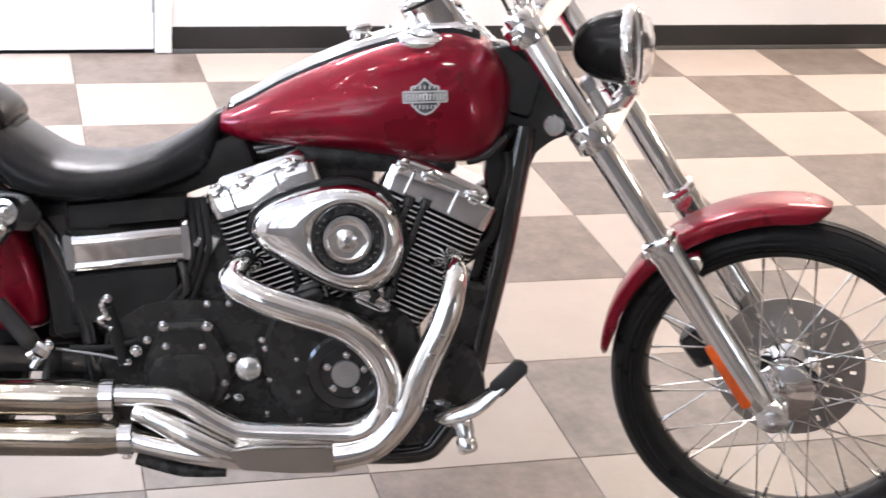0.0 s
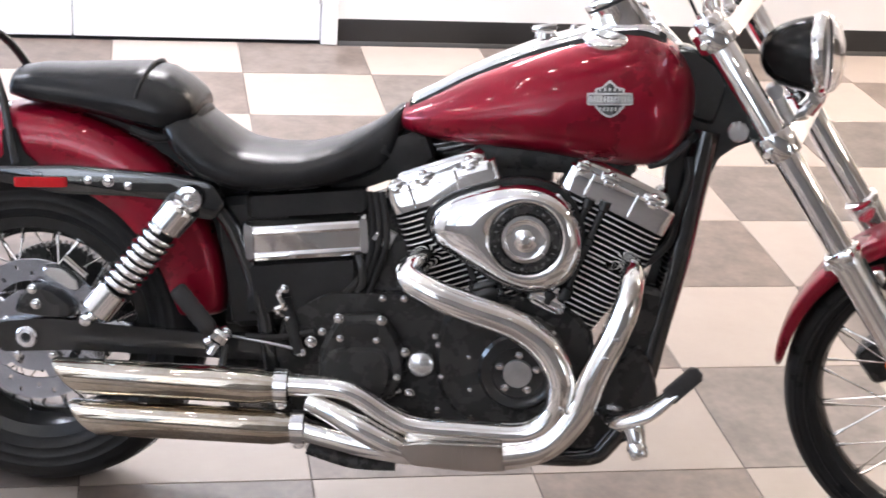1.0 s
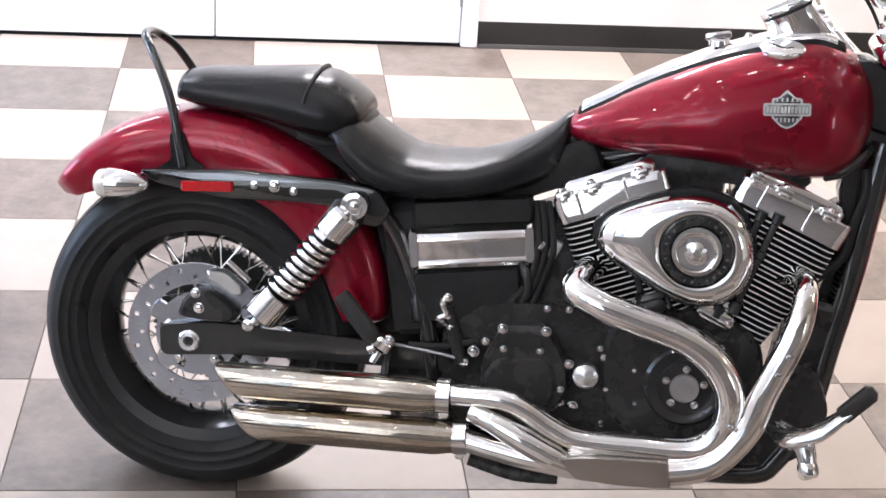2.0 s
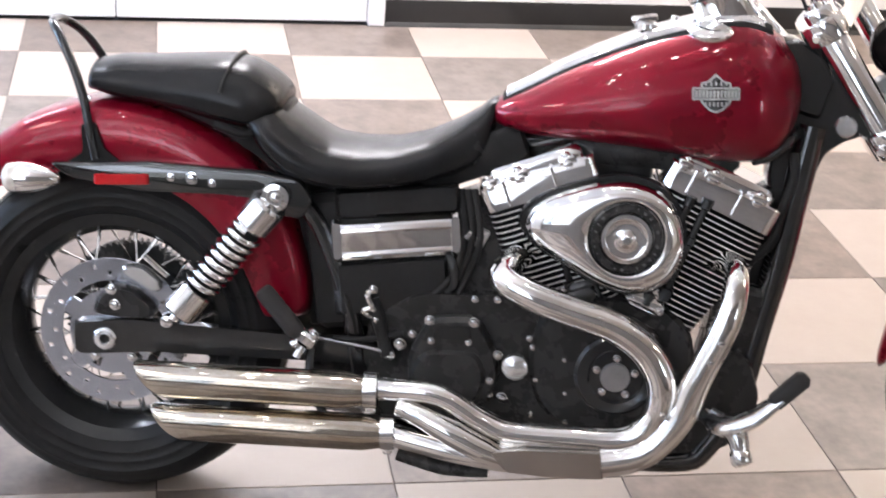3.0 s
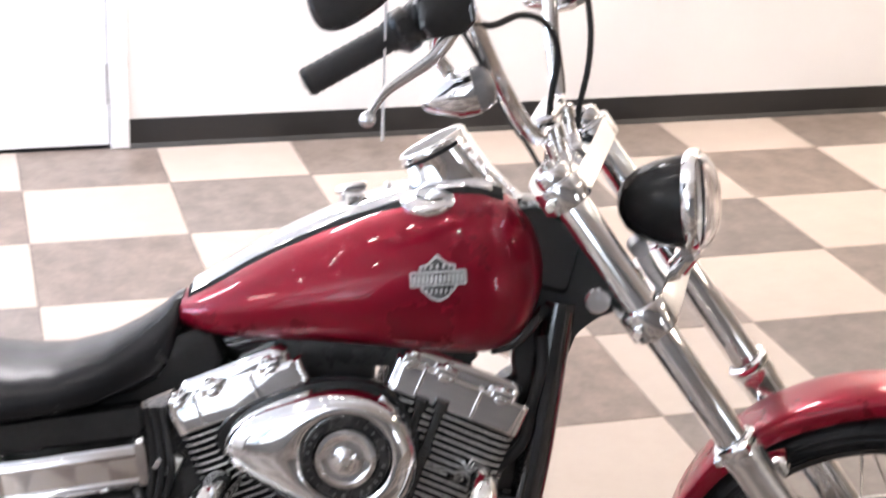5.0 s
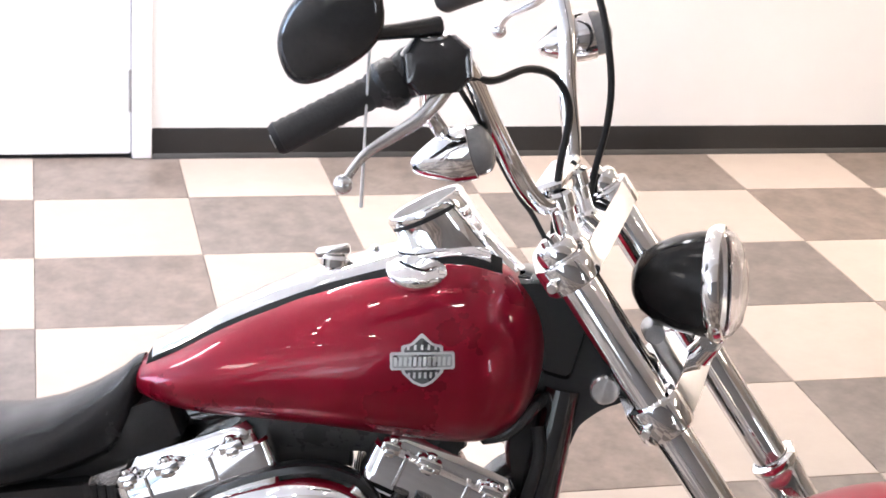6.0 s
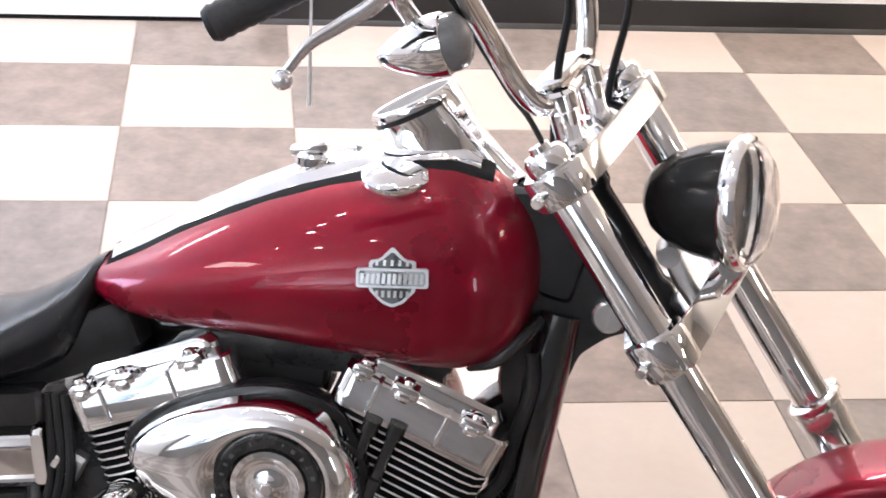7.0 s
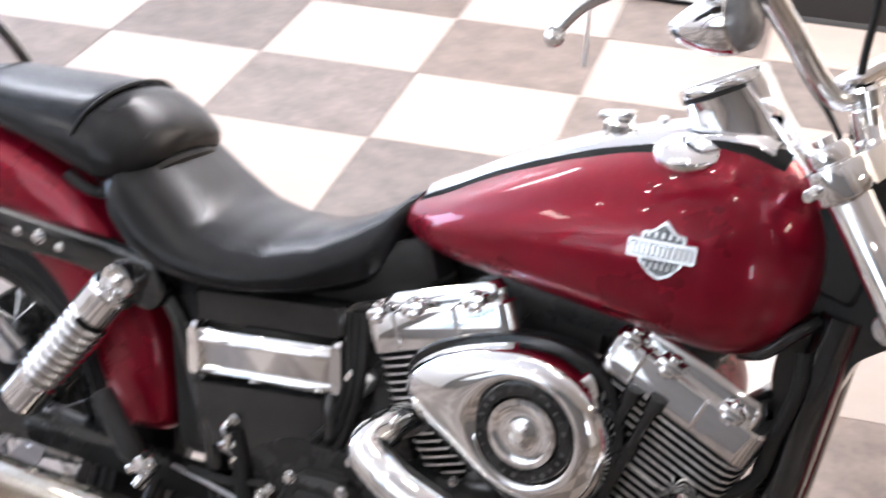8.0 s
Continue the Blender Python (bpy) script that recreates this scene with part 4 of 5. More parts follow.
lathe(bm, [(0.0195, 0.0), (0.0195, 0.010), (0.017, 0.013), (0.002, 0.0135)], Matrix.Translation(P(1.284, 0.036, 0.806)) @ SIDE, 24)
block(bm, (0.032, 0.0035, 0.003), Matrix.Translation(P(1.284, 0.050, 0.806)) @ SIDE @ Matrix.Rotation(radians(80), 4, "Z"), 0.0008)
part("lock_cover", bm, ALLOY, neck, "slotted steel lock cover")
bm = bmesh.new()
block(bm, (0.30, 0.12, 0.05), Matrix.Translation(P(0.96, 0.0, 0.728)), 0.015)
block(bm, (0.11, 0.10, 0.09), Matrix.Translation(P(0.905, 0.0, 0.690)), 0.015)
part("coil_bracket", bm, BLACK_SATIN, bike, "black coil bracket under the tank")
bm = bmesh.new()
block(bm, (0.20, 0.13, 0.07), Matrix.Translation(P(0.640, 0.0, 0.690)) @ Matrix.Rotation(radians(-24), 4, "Y"), 0.015)
part("seat_pan_bracket", bm, BLACK_MATT, bike, "black bracket behind the tank")
bm = bmesh.new()
block(bm, (0.080, 0.14, 0.30), Matrix.Translation(P(1.122, 0.0, 0.360)) @ Matrix.Rotation(radians(8), 4, "Y"), 0.012)
part("voltage_regulator", bm, BLACK_SATIN, bike, "finned black regulator box")

bm = bmesh.new()
tube(bm, [P(1.200, 0.050, 0.752), P(1.204, 0.062, 0.712), P(1.190, 0.064, 0.647), P(1.179, 0.066, 0.592), P(1.135, 0.062, 0.545)], 0.0085, 10, 5)
part("front_hose", bm, BLACK_MATT, bike, "black rubber hose")
bm = bmesh.new()
tube(bm, [P(1.205, 0.040, 0.790), P(1.186, 0.070, 0.776), P(1.160, 0.076, 0.750), P(1.130, 0.060, 0.735)], 0.0095, 10, 5)
part("tank_stay", bm, BLACK_GLOSS, bike, "black stay under the tank")

# -- crankcase and covers
bm = bmesh.new()
case = rounded([(0.470, 0.220), (0.480, 0.400), (0.560, 0.450), (0.700, 0.460), (0.790, 0.470), (1.000, 0.470), (1.060, 0.420), (1.075, 0.300), (1.040, 0.215), (0.900, 0.180), (0.600, 0.185)], 0.03, 4)
plate(bm, case, -0.110, 0.098, SIDE, 0.012)
crank = part("crankcase", bm, BLACK_SATIN, bike, "wrinkle black crankcase")
bm = bmesh.new()
plate(bm, rounded([(0.785, 0.440), (0.840, 0.452), (0.930, 0.452), (1.000, 0.420), (1.025, 0.340), (1.005, 0.260), (0.930, 0.222), (0.840, 0.226), (0.790, 0.270), (0.770, 0.350)], 0.03, 4), 0.080, 0.116, SIDE, 0.010)
cam_cover = part("cam_cover", bm, BLACK_SATIN, bike, "wrinkle black cam cover")
bm = bmesh.new()
lathe(bm, [(0.074, 0.0), (0.074, 0.008), (0.068, 0.014), (0.050, 0.015), (0.047, 0.012), (0.001, 0.012)], Matrix.Translation(P(0.929, 0.116, 0.338)) @ SIDE, 40)
part("timing_boss", bm, BLACK_GLOSS, cam_cover, "black raised boss")
bm = bmesh.new()
lathe(bm, [(0.0265, 0.0), (0.0265, 0.006), (0.025, 0.008), (0.001, 0.0085)], Matrix.Translation(P(0.928, 0.127, 0.337)) @ SIDE, 36)
timer = part("timer_cover", bm, CAST, cam_cover, "brushed steel timer cover")
for k in range(5):
    a = math.pi / 2 + 2 * math.pi * k / 5
    bolt(timer, P(0.928 + 0.0355 * math.cos(a), 0.131, 0.337 + 0.0355 * math.sin(a)), 0.95)
for bx, bz in ((0.771, 0.388), (0.778, 0.372), (0.836, 0.355), (0.789, 0.313), (0.843, 0.293), (0.786, 0.246), (0.849, 0.240), (0.880, 0.440), (0.985, 0.415), (1.008, 0.300), (0.955, 0.236)):
    bolt(cam_cover, P(bx, 0.114, bz), 0.8)
bm = bmesh.new()
plate(bm, rounded([(0.556, 0.336), (0.590, 0.410), (0.675, 0.420), (0.715, 0.358), (0.726, 0.303), (0.684, 0.238), (0.564, 0.262)], 0.02, 4), 0.085, 0.126, SIDE, 0.010)
trans = part("transmission_cover", bm, BLACK_SATIN, bike, "wrinkle black transmission cover")
bm = bmesh.new()
plate(bm, rounded([(0.560, 0.310), (0.585, 0.352), (0.680, 0.360), (0.702, 0.318), (0.690, 0.262), (0.580, 0.262)], 0.02, 4), 0.120, 0.136, SIDE, 0.008)
part("cover_panel", bm, BLACK_SATIN, trans, "raised black panel")
bm = bmesh.new()
plate(bm, rounded([(0.595, 0.374), (0.602, 0.398), (0.664, 0.404), (0.670, 0.378)], 0.01, 3), 0.122, 0.130, SIDE, 0.003)
part("cover_plate", bm, BLACK_GLOSS, trans, "small gloss black plate")
for bx, bz, sz in ((0.592, 0.408, 1.3), (0.671, 0.412, 1.3), (0.597, 0.370, 0.9), (0.664, 0.374, 0.9), (0.718, 0.356, 1.2), (0.707, 0.306, 0.9), (0.563, 0.380, 1.0), (0.570, 0.268, 0.9), (0.680, 0.246, 0.9)):
    bolt(trans, P(bx, 0.127, bz), sz)
bm = bmesh.new()
lathe(bm, [(0.014, -0.02), (0.014, 0.0), (0.0235, 0.002), (0.0245, 0.010), (0.0225, 0.018), (0.015, 0.023), (0.002, 0.025)], Matrix.Translation(P(0.750, 0.120, 0.338)) @ SIDE, 32)
part("chrome_cap", bm, ALLOY, crank, "domed chrome cap")
for bx, bz, sz in ((0.486, 0.449, 1.1), (0.489, 0.414, 1.1), (0.496, 0.394, 1.1), (0.541, 0.353, 1.5), (0.522, 0.332, 1.5), (0.705, 0.273, 1.4), (0.731, 0.271, 1.4), (0.708, 0.452, 0.9), (0.668, 0.449, 0.9)):
    bolt(crank, P(bx, 0.108, bz), sz)
bm = bmesh.new()
tube(bm, [P(0.486, 0.098, 0.430), P(0.520, 0.112, 0.330)], 0.012, 10)
tube(bm, [P(0.545, 0.105, 0.372), P(0.480, 0.110, 0.356), P(0.420, 0.11, 0.352)], 0.006, 8)
part("linkage", bm, BLACK_MATT, crank, "black linkage")
bm = bmesh.new()
tube(bm, [P(0.395, 0.112, 0.350), P(0.470, 0.115, 0.344), P(0.530, 0.118, 0.336)], 0.0030, 8)
part("brake_rod", bm, CAST, bike, "thin chrome brake rod")
bm = bmesh.new()
lathe(bm, [(0.036, -0.09), (0.038, -0.08), (0.038, 0.06), (0.030, 0.08), (0.010, 0.085)], along(P(1.075, 0.0, 0.300), P(1.16, 0.0, 0.315)), 24)
part("oil_filter", bm, BLACK_GLOSS, bike, "black oil filter")

# -- cylinders with cooling fins, edges bare metal
def cylinder(name, base, lean):
    """One cylinder with its head and rocker cover; lean in degrees towards the front."""
    cm = Matrix.Translation(P(base[0], 0, base[1])) @ Matrix.Rotation(radians(lean), 4, "Y")
    bm = bmesh.new()
    lathe(bm, [(0.060, 0.06), (0.062, 0.10), (0.062, 0.335), (0.050, 0.36)], cm, 28)
    barrel = part(name, bm, LAMP_BLACK, bike, "finned black cylinder with bare fin edges")
    for k in range(23):
        a = 0.105 + 0.0106 * k
        head = a > 0.255
        hx = 0.104 if head else 0.070 + 0.032 * (k / 15)
        hy = 0.098 if head else 0.086
        out = rounded([(-hx, -hy), (hx, -hy), (hx, hy), (-hx, hy)], 0.030, 3)
        fm = bmesh.new()
        rings = [[Vector((x * s, y * s, z)) for x, y in out] for s, z in ((0.985, -0.0019), (1.0, -0.0014), (1.0, 0.0014), (0.985, 0.0019))]
        fs = rings_to_mesh(fm, rings)
        n = len(out)
        for f in fs[n:2 * n]:
            f.material_index = 1
        part("fin", fm, [TRIM_BLACK, FIN_EDGE], barrel, m=cm @ Matrix.Translation((0, 0, a)), sharp=20)
    # rocker cover in three lengths with seams
    for rname, z0, z1, hx, hy, ch in (("rocker_housing", 0.347, 0.395, 0.106, 0.100, 0.0035), ("rocker_lid", 0.394, 0.416, 0.090, 0.078, 0.010)):
        bm = bmesh.new()
        plate(bm, rounded([(-hx, -hy), (hx, -hy), (hx, hy), (-hx, hy)], 0.020, 4), z0, z1, cm, ch)
        part(rname, bm, CHROME, barrel, "chrome rocker cover")
    for xx in (-0.060, 0.028):
        bm = bmesh.new()
        block(bm, (0.0055, 0.204, 0.046), cm @ Matrix.Translation((xx, 0, 0.374)), 0.002)
        part("cover_rib", bm, CHROME, barrel)
    for xx, wx in ((-0.084, 0.026), (-0.030, 0.034), (0.058, 0.032)):
        bm = bmesh.new()
        block(bm, (wx, 0.020, 0.016), cm @ Matrix.Translation((xx, -0.091, 0.397)), 0.003)
        block(bm, (wx * 0.55, 0.010, 0.012), cm @ Matrix.Translation((xx, -0.0985, 0.391)), 0.003)
        part("cover_lug", bm, CHROME, barrel)
        part("bolt", None, None, barrel, data=BOLT, m=cm @ Matrix.Translation((xx, -0.090, 0.4045)) @ Matrix.Diagonal((1.1, 1.1, 1.2, 1)))
    return barrel


cylinder("rear_cylinder", (0.905, 0.322), -22.5)
cylinder("front_cylinder", (0.944, 0.325), 21.5)
bm = bmesh.new()
block(bm, (0.10, 0.10, 0.10), Matrix.Translation(P(0.905, 0.03, 0.600)), 0.02)
tube(bm, [P(0.86, 0.03, 0.62), P(0.905, 0.06, 0.640), P(0.95, 0.03, 0.62)], 0.028, 12)
part("throttle_body", bm, BLACK_SATIN, bike, "black throttle body")
for (xa, za), (xb, zb) in (((0.968, 0.470), (1.028, 0.670)), ((0.998, 0.480), (1.058, 0.668)), ((0.880, 0.470), (0.800, 0.690)), ((0.840, 0.470), (0.765, 0.680))):
    bm = bmesh.new()
    a, b = P(xa, 0.106 if xa > 0.92 else 0.084, za), P(xb, 0.104 if xa > 0.92 else 0.082, zb)
    mm, L = along(a, b), (b - a).length
    lathe(bm, [(0.013, 0.0), (0.013, 0.022), (0.0075, 0.026), (0.0075, L * 0.55), (0.0105, L * 0.56), (0.0105, L * 0.62), (0.0075, L * 0.63), (0.0075, L - 0.02), (0.011, L - 0.018), (0.011, L)], mm, 14)
    part("pushrod_tube", bm, BLACK_GLOSS, bike, "black pushrod tube")
for xa, za, rot in ((0.968, 0.472, 22), (0.848, 0.470, -22)):
    bm = bmesh.new()
    block(bm, (0.070, 0.050, 0.030), Matrix.Translation(P(xa, 0.092, za)) @ Matrix.Rotation(radians(rot), 4, "Y"), 0.008)
    block(bm, (0.050, 0.036, 0.020), Matrix.Translation(P(xa + 0.004, 0.096, za + 0.020)) @ Matrix.Rotation(radians(rot), 4, "Y"), 0.008)
    tappet = part("tappet_cover", bm, CHROME if rot > 0 else BLACK_GLOSS, crank, "chrome tappet cover" if rot > 0 else "black tappet cover")
    for d in (-0.026, 0.026):
        bolt(tappet, P(xa + d, 0.118, za - d * 0.4), 0.9)

# -- air cleaner
hub = Vector((0.920, 0.597))
ring = [(0.744, 0.594), (0.752, 0.624), (0.790, 0.654), (0.852, 0.680), (0.905, 0.692), (0.955, 0.686), (0.993, 0.661), (1.016, 0.620), (1.022, 0.572), (1.008, 0.528), (0.972, 0.500), (0.928, 0.491),
        (0.880, 0.503), (0.820, 0.533), (0.770, 0.562)]
ring = [(p.x, p.z) for p in smooth_line([Vector((x, 0, z)) for x, z in ring + ring[:1]], 4)[:-1]]


def toward(t, r):
    """The cover's outline drawn in towards a circle round its hub."""
    out = []
    for x, z in ring:
        d = Vector((x, z)) - hub
        out.append(hub + d * (1 - t) + d.normalized() * r * t)
    return out


bm = bmesh.new()
rows = []
for t, lat in ((-0.005, 0.104), (0.0, 0.114), (0.008, 0.126), (0.025, 0.135), (0.06, 0.142), (0.13, 0.149), (0.27, 0.155), (0.45, 0.160), (0.65, 0.1635), (0.82, 0.1645), (0.94, 0.162), (1.0, 0.155)):
    rows.append([P(p.x, lat, p.y) for p in toward(t, 0.063)])
rings_to_mesh(bm, rows)
air = part("air_cleaner", bm, CHROME, bike, "teardrop chrome air cleaner cover", sharp=55)
bm = bmesh.new()
rows = [[P(hub.x + (x - hub.x) * s, lat, hub.y + (z - hub.y) * s) for x, z in ring] for s, lat in ((1.05, 0.075), (1.075, 0.084), (1.075, 0.104), (1.05, 0.109))]
rings_to_mesh(bm, rows)
part("backing_plate", bm, BLACK_GLOSS, air, "black backing plate")
hm = Matrix.Translation(P(hub.x, 0.0, hub.y)) @ SIDE
bm = bmesh.new()
lathe(bm, [(0.062, 0.150), (0.062, 0.162), (0.060, 0.1645), (0.048, 0.1645), (0.0465, 0.162), (0.0465, 0.150)], hm, 48, caps=False)
insert = part("ring_insert", bm, BLACK_SATIN, air, "black insert ring with raised marks")
for k in range(26):
    if k % 13 in (6, 12):
        continue
    a = 2 * math.pi * (k + 0.5) / 26 + 0.2
    bm = bmesh.new()
    block(bm, (0.0050, 0.0030 if k % 3 else 0.0052, 0.0012), hm @ Matrix.Rotation(a, 4, "Z") @ Matrix.Translation((0.0545, 0, 0.165)), 0.0003)
    part("raised_mark", bm, BADGE_GREY, insert)
bm = bmesh.new()
lathe(bm, [(0.046, 0.150), (0.046, 0.161), (0.0435, 0.1655), (0.037, 0.1660), (0.034, 0.1640), (0.020, 0.1650), (0.013, 0.167), (0.011, 0.169), (0.004, 0.170)], hm, 40)
part("centre_disc", bm, CHROME, air, "domed chrome centre disc")
bm = bmesh.new()
lathe(bm, [(0.0085, 0.166), (0.0085, 0.173), (0.007, 0.175)], hm, 6)
part("centre_bolt", bm, CHROME, air, "hexagon bolt")

# -- electrical box, side panel, battery cover
def tilted_box(name, x, z, sx, sz, lat0, lat1, mat, label, ch=0.008, rot=10.0, rad=0.008, parent=None, yaw=0.0, out=0.0):
    bm = bmesh.new()
    mm = Matrix.Translation(P(x, out, z)) @ Matrix.Rotation(radians(yaw), 4, "Z") @ SIDE @ Matrix.Rotation(radians(rot), 4, "Z")
    plate(bm, rounded([(-sx / 2, -sz / 2), (sx / 2, -sz / 2), (sx / 2, sz / 2), (-sx / 2, sz / 2)], rad, 3), lat0, lat1, mm, ch)
    return part(name, bm, mat, parent or bike, label)


def ribbed_box(name, x, z, sx, section, mat, label, rot=10.0, parent=None, yaw=0.0, out=0.0):
    """A cover drawn along its length from a section of (lat, height)."""
    bm = bmesh.new()
    mm = Matrix.Translation(P(x, out, z)) @ Matrix.Rotation(radians(yaw), 4, "Z") @ SIDE @ Matrix.Rotation(radians(rot), 4, "Z")
    rows = []
    for u, k in ((-0.5, 0.94), (-0.485, 0.985), (-0.47, 1.0), (0.47, 1.0), (0.485, 0.985), (0.5, 0.94)):
        rows.append([mm @ Vector((u * sx, h * k, 0.06 + (lat - 0.06) * k)) for lat, h in section])
    rings_to_mesh(bm, rows)
    return part(name, bm, mat, parent or bike, label, sharp=30)


ebox = ribbed_box("electrical_cover", 0.506, 0.546, 0.208,
                  [(0.06, 0.040), (0.098, 0.040), (0.110, 0.038), (0.120, 0.034), (0.127, 0.028), (0.132, 0.021), (0.134, 0.015), (0.133, 0.012), (0.130, 0.010), (0.1295, -0.006), (0.1290, -0.022), (0.1315, -0.025), (0.1325, -0.030), (0.129, -0.037), (0.06, -0.040)],
                  CHROME, "bright chrome electrical cover", 7.5, yaw=6.0, out=-0.030)
for d in (-0.105, 0.105):
    ca, sa = math.cos(radians(7.5)), math.sin(radians(7.5))
    tilted_box("end_cap", 0.506 + d * ca, 0.546 + d * sa, 0.018, 0.079, 0.060, 0.136, CHROME, "chrome end cap", 0.007, 7.5, parent=ebox, yaw=6.0, out=-0.030 - 0.104 * d)
tilted_box("fuse_box_cover", 0.504, 0.611, 0.222, 0.044, 0.020, 0.132, BLACK_GLOSS, "gloss black fuse cover", 0.008, 7.5, yaw=6.0, out=-0.028)
tilted_box("oil_tank", 0.506, 0.454, 0.214, 0.100, 0.040, 0.130, BLACK_GLOSS, "black oil tank", 0.014, 8.0, yaw=6.0, out=-0.032)
bm = bmesh.new()
block(bm, (0.13, 0.18, 0.25), Matrix.Translation(P(0.430, 0.0, 0.490)) @ Matrix.Rotation(radians(-10), 4, "Y"), 0.015)
plate(bm, rounded([(0.368, 0.352), (0.368, 0.430), (0.355, 0.480), (0.336, 0.548), (0.308, 0.600), (0.420, 0.640), (0.480, 0.600), (0.480, 0.360)], 0.008, 2), -0.085, 0.050, SIDE, 0.006)
part("battery_tray", bm, BLACK_MATT, bike, "added black filler in the battery space")
bm = bmesh.new()
block(bm, (0.12, 0.16, 0.20), Matrix.Translation(P(0.660, 0.0, 0.520)) @ Matrix.Rotation(radians(-22), 4, "Y"), 0.02)
part("rear_engine_mount", bm, BLACK_SATIN, bike, "added black filler block behind the rear cylinder")
bm = bmesh.new()
tube(bm, [P(0.400, 0.040, 0.590), P(0.412, 0.046, 0.500), P(0.430, 0.056, 0.420), P(0.448, 0.064, 0.370)], 0.0105, 10)
part("vent_hose", bm, BLACK_MATT, bike, "black rubber hose")
bm = bmesh.new()
for k in range(3):
    tube(bm, [P(0.626 + 0.012 * k, 0.075, 0.640), P(0.640 + 0.014 * k, 0.088 + 0.008 * k, 0.560), P(0.628 + 0.012 * k, 0.092, 0.490), P(0.590 + 0.022 * k, 0.090, 0.440)], 0.0062, 8)
loom = part("wiring_loom", bm, BLACK_MATT, bike, "bundle of black wiring and hoses")
tilted_box("hose_fitting", 0.670, 0.556, 0.018, 0.034, 0.060, 0.100, SILVER, "dull metal fitting", 0.005, -24.0, 0.004, loom)
tilted_box("hose_fitting", 0.647, 0.562, 0.010, 0.018, 0.060, 0.102, CHROME, "small chrome fitting", 0.003, -30.0, 0.003, loom)
bm = bmesh.new()
tube(bm, [P(0.604, 0.060, 0.520), P(0.622, 0.092, 0.508), P(0.628, 0.092, 0.470), P(0.612, 0.080, 0.448)], 0.010, 10, 5)
part("hose_fitting", bm, BLACK_GLOSS, loom, "black rubber elbow")
bm = bmesh.new()
tube(bm, [P(0.486, 0.100, 0.452), P(0.478, 0.116, 0.440), P(0.486, 0.116, 0.420), P(0.472, 0.112, 0.408), P(0.490, 0.108, 0.396)], [0.004, 0.006, 0.006, 0.007, 0.003], 8, 4)
part("hose_clamp", bm, CHROME, loom, "small chrome clamp")

# -- exhaust
def pipe(name, pts, rad, mat, label, seg=20):
    bm = bmesh.new()
    tube(bm, [P(*p) for p in pts], rad, seg, 8)
    return part(name, bm, mat, bike, label)


def slash_cut(bm, end, axis, reach=0.07, slope=0.85):
    """Shears the end of a straight muffler so that its upper lip stands farther back."""
    for v in bm.verts:
        d = (v.co - end).dot(axis)
        if d < reach:
            v.co -= axis * slope * (v.co.z - end.z - axis.z * d) * min(1.0, (reach - d) / 0.02)


def clamp(parent, p, q, r, width=0.022):
    bm = bmesh.new()
    a, b = P(*p), P(*q)
    d = (b - a).normalized() * width / 2
    mm, L = along(a - d, a + d), width
    lathe(bm, [(r, 0), (r + 0.004, 0.001), (r + 0.004, L - 0.001), (r, L)], mm, 24, caps=False)
    block(bm, (0.012, 0.020, 0.018), mm @ Matrix.Translation((0, -r - 0.004, L / 2)), 0.003)
    return part("clamp", bm, CHROME, parent, "chrome pipe clamp")


rear_pipe = pipe("rear_exhaust_pipe", [(0.752, 0.070, 0.536), (0.728, 0.120, 0.527), (0.717, 0.157, 0.506), (0.762, 0.176, 0.486), (0.826, 0.180, 0.467), (0.919, 0.180, 0.441), (0.980, 0.180, 0.398),
                 (1.009, 0.180, 0.340), (0.999, 0.178, 0.276), (0.950, 0.176, 0.238), (0.850, 0.174, 0.231), (0.750, 0.172, 0.229), (0.697, 0.170, 0.246), (0.621, 0.168, 0.284), (0.538, 0.165, 0.285), (0.48, 0.165, 0.282)],
                 [0.022, 0.024, 0.027, 0.0275, 0.0275, 0.0275, 0.0275, 0.0275, 0.0265, 0.025, 0.024, 0.024, 0.023, 0.022, 0.021, 0.021], CHROME_WARM, "chrome rear exhaust header, slightly warm in tone")
front_pipe = pipe("front_exhaust_pipe", [(1.050, 0.050, 0.535), (1.094, 0.086, 0.556), (1.113, 0.128, 0.558), (1.115, 0.165, 0.530), (1.103, 0.186, 0.470), (1.066, 0.190, 0.368), (1.042, 0.190, 0.290), (0.990, 0.190, 0.224),
                  (0.916, 0.190, 0.197), (0.840, 0.190, 0.192), (0.754, 0.190, 0.188), (0.671, 0.188, 0.189), (0.597, 0.182, 0.197), (0.530, 0.170, 0.205)],
                  [0.018, 0.018, 0.020, 0.022, 0.0245, 0.026, 0.026, 0.026, 0.026, 0.026, 0.025, 0.022, 0.021, 0.022], CHROME_WARM, "chrome front exhaust header, slightly warm in tone")
clamp(rear_pipe, (0.500, 0.166, 0.281), (0.52, 0.166, 0.282), 0.029, 0.026)
clamp(front_pipe, (0.536, 0.170, 0.207), (0.55, 0.170, 0.208), 0.028, 0.026)
bolt(front_pipe, P(1.096, 0.212, 0.440), 1.0)
bolt(front_pipe, P(1.081, 0.213, 0.405), 1.0)
bolt(rear_pipe, P(1.012, 0.207, 0.300), 0.9)
bm = bmesh.new()
tube(bm, [P(0.552, 0.176, 0.258), P(0.590, 0.186, 0.249), P(0.650, 0.196, 0.226), P(0.712, 0.199, 0.200), P(0.765, 0.199, 0.182)], [0.017, 0.020, 0.024, 0.023, 0.012], 20, 6)
part("collector_branch", bm, CHROME_WARM, front_pipe, "polished upper branch of the collector")
bm = bmesh.new()
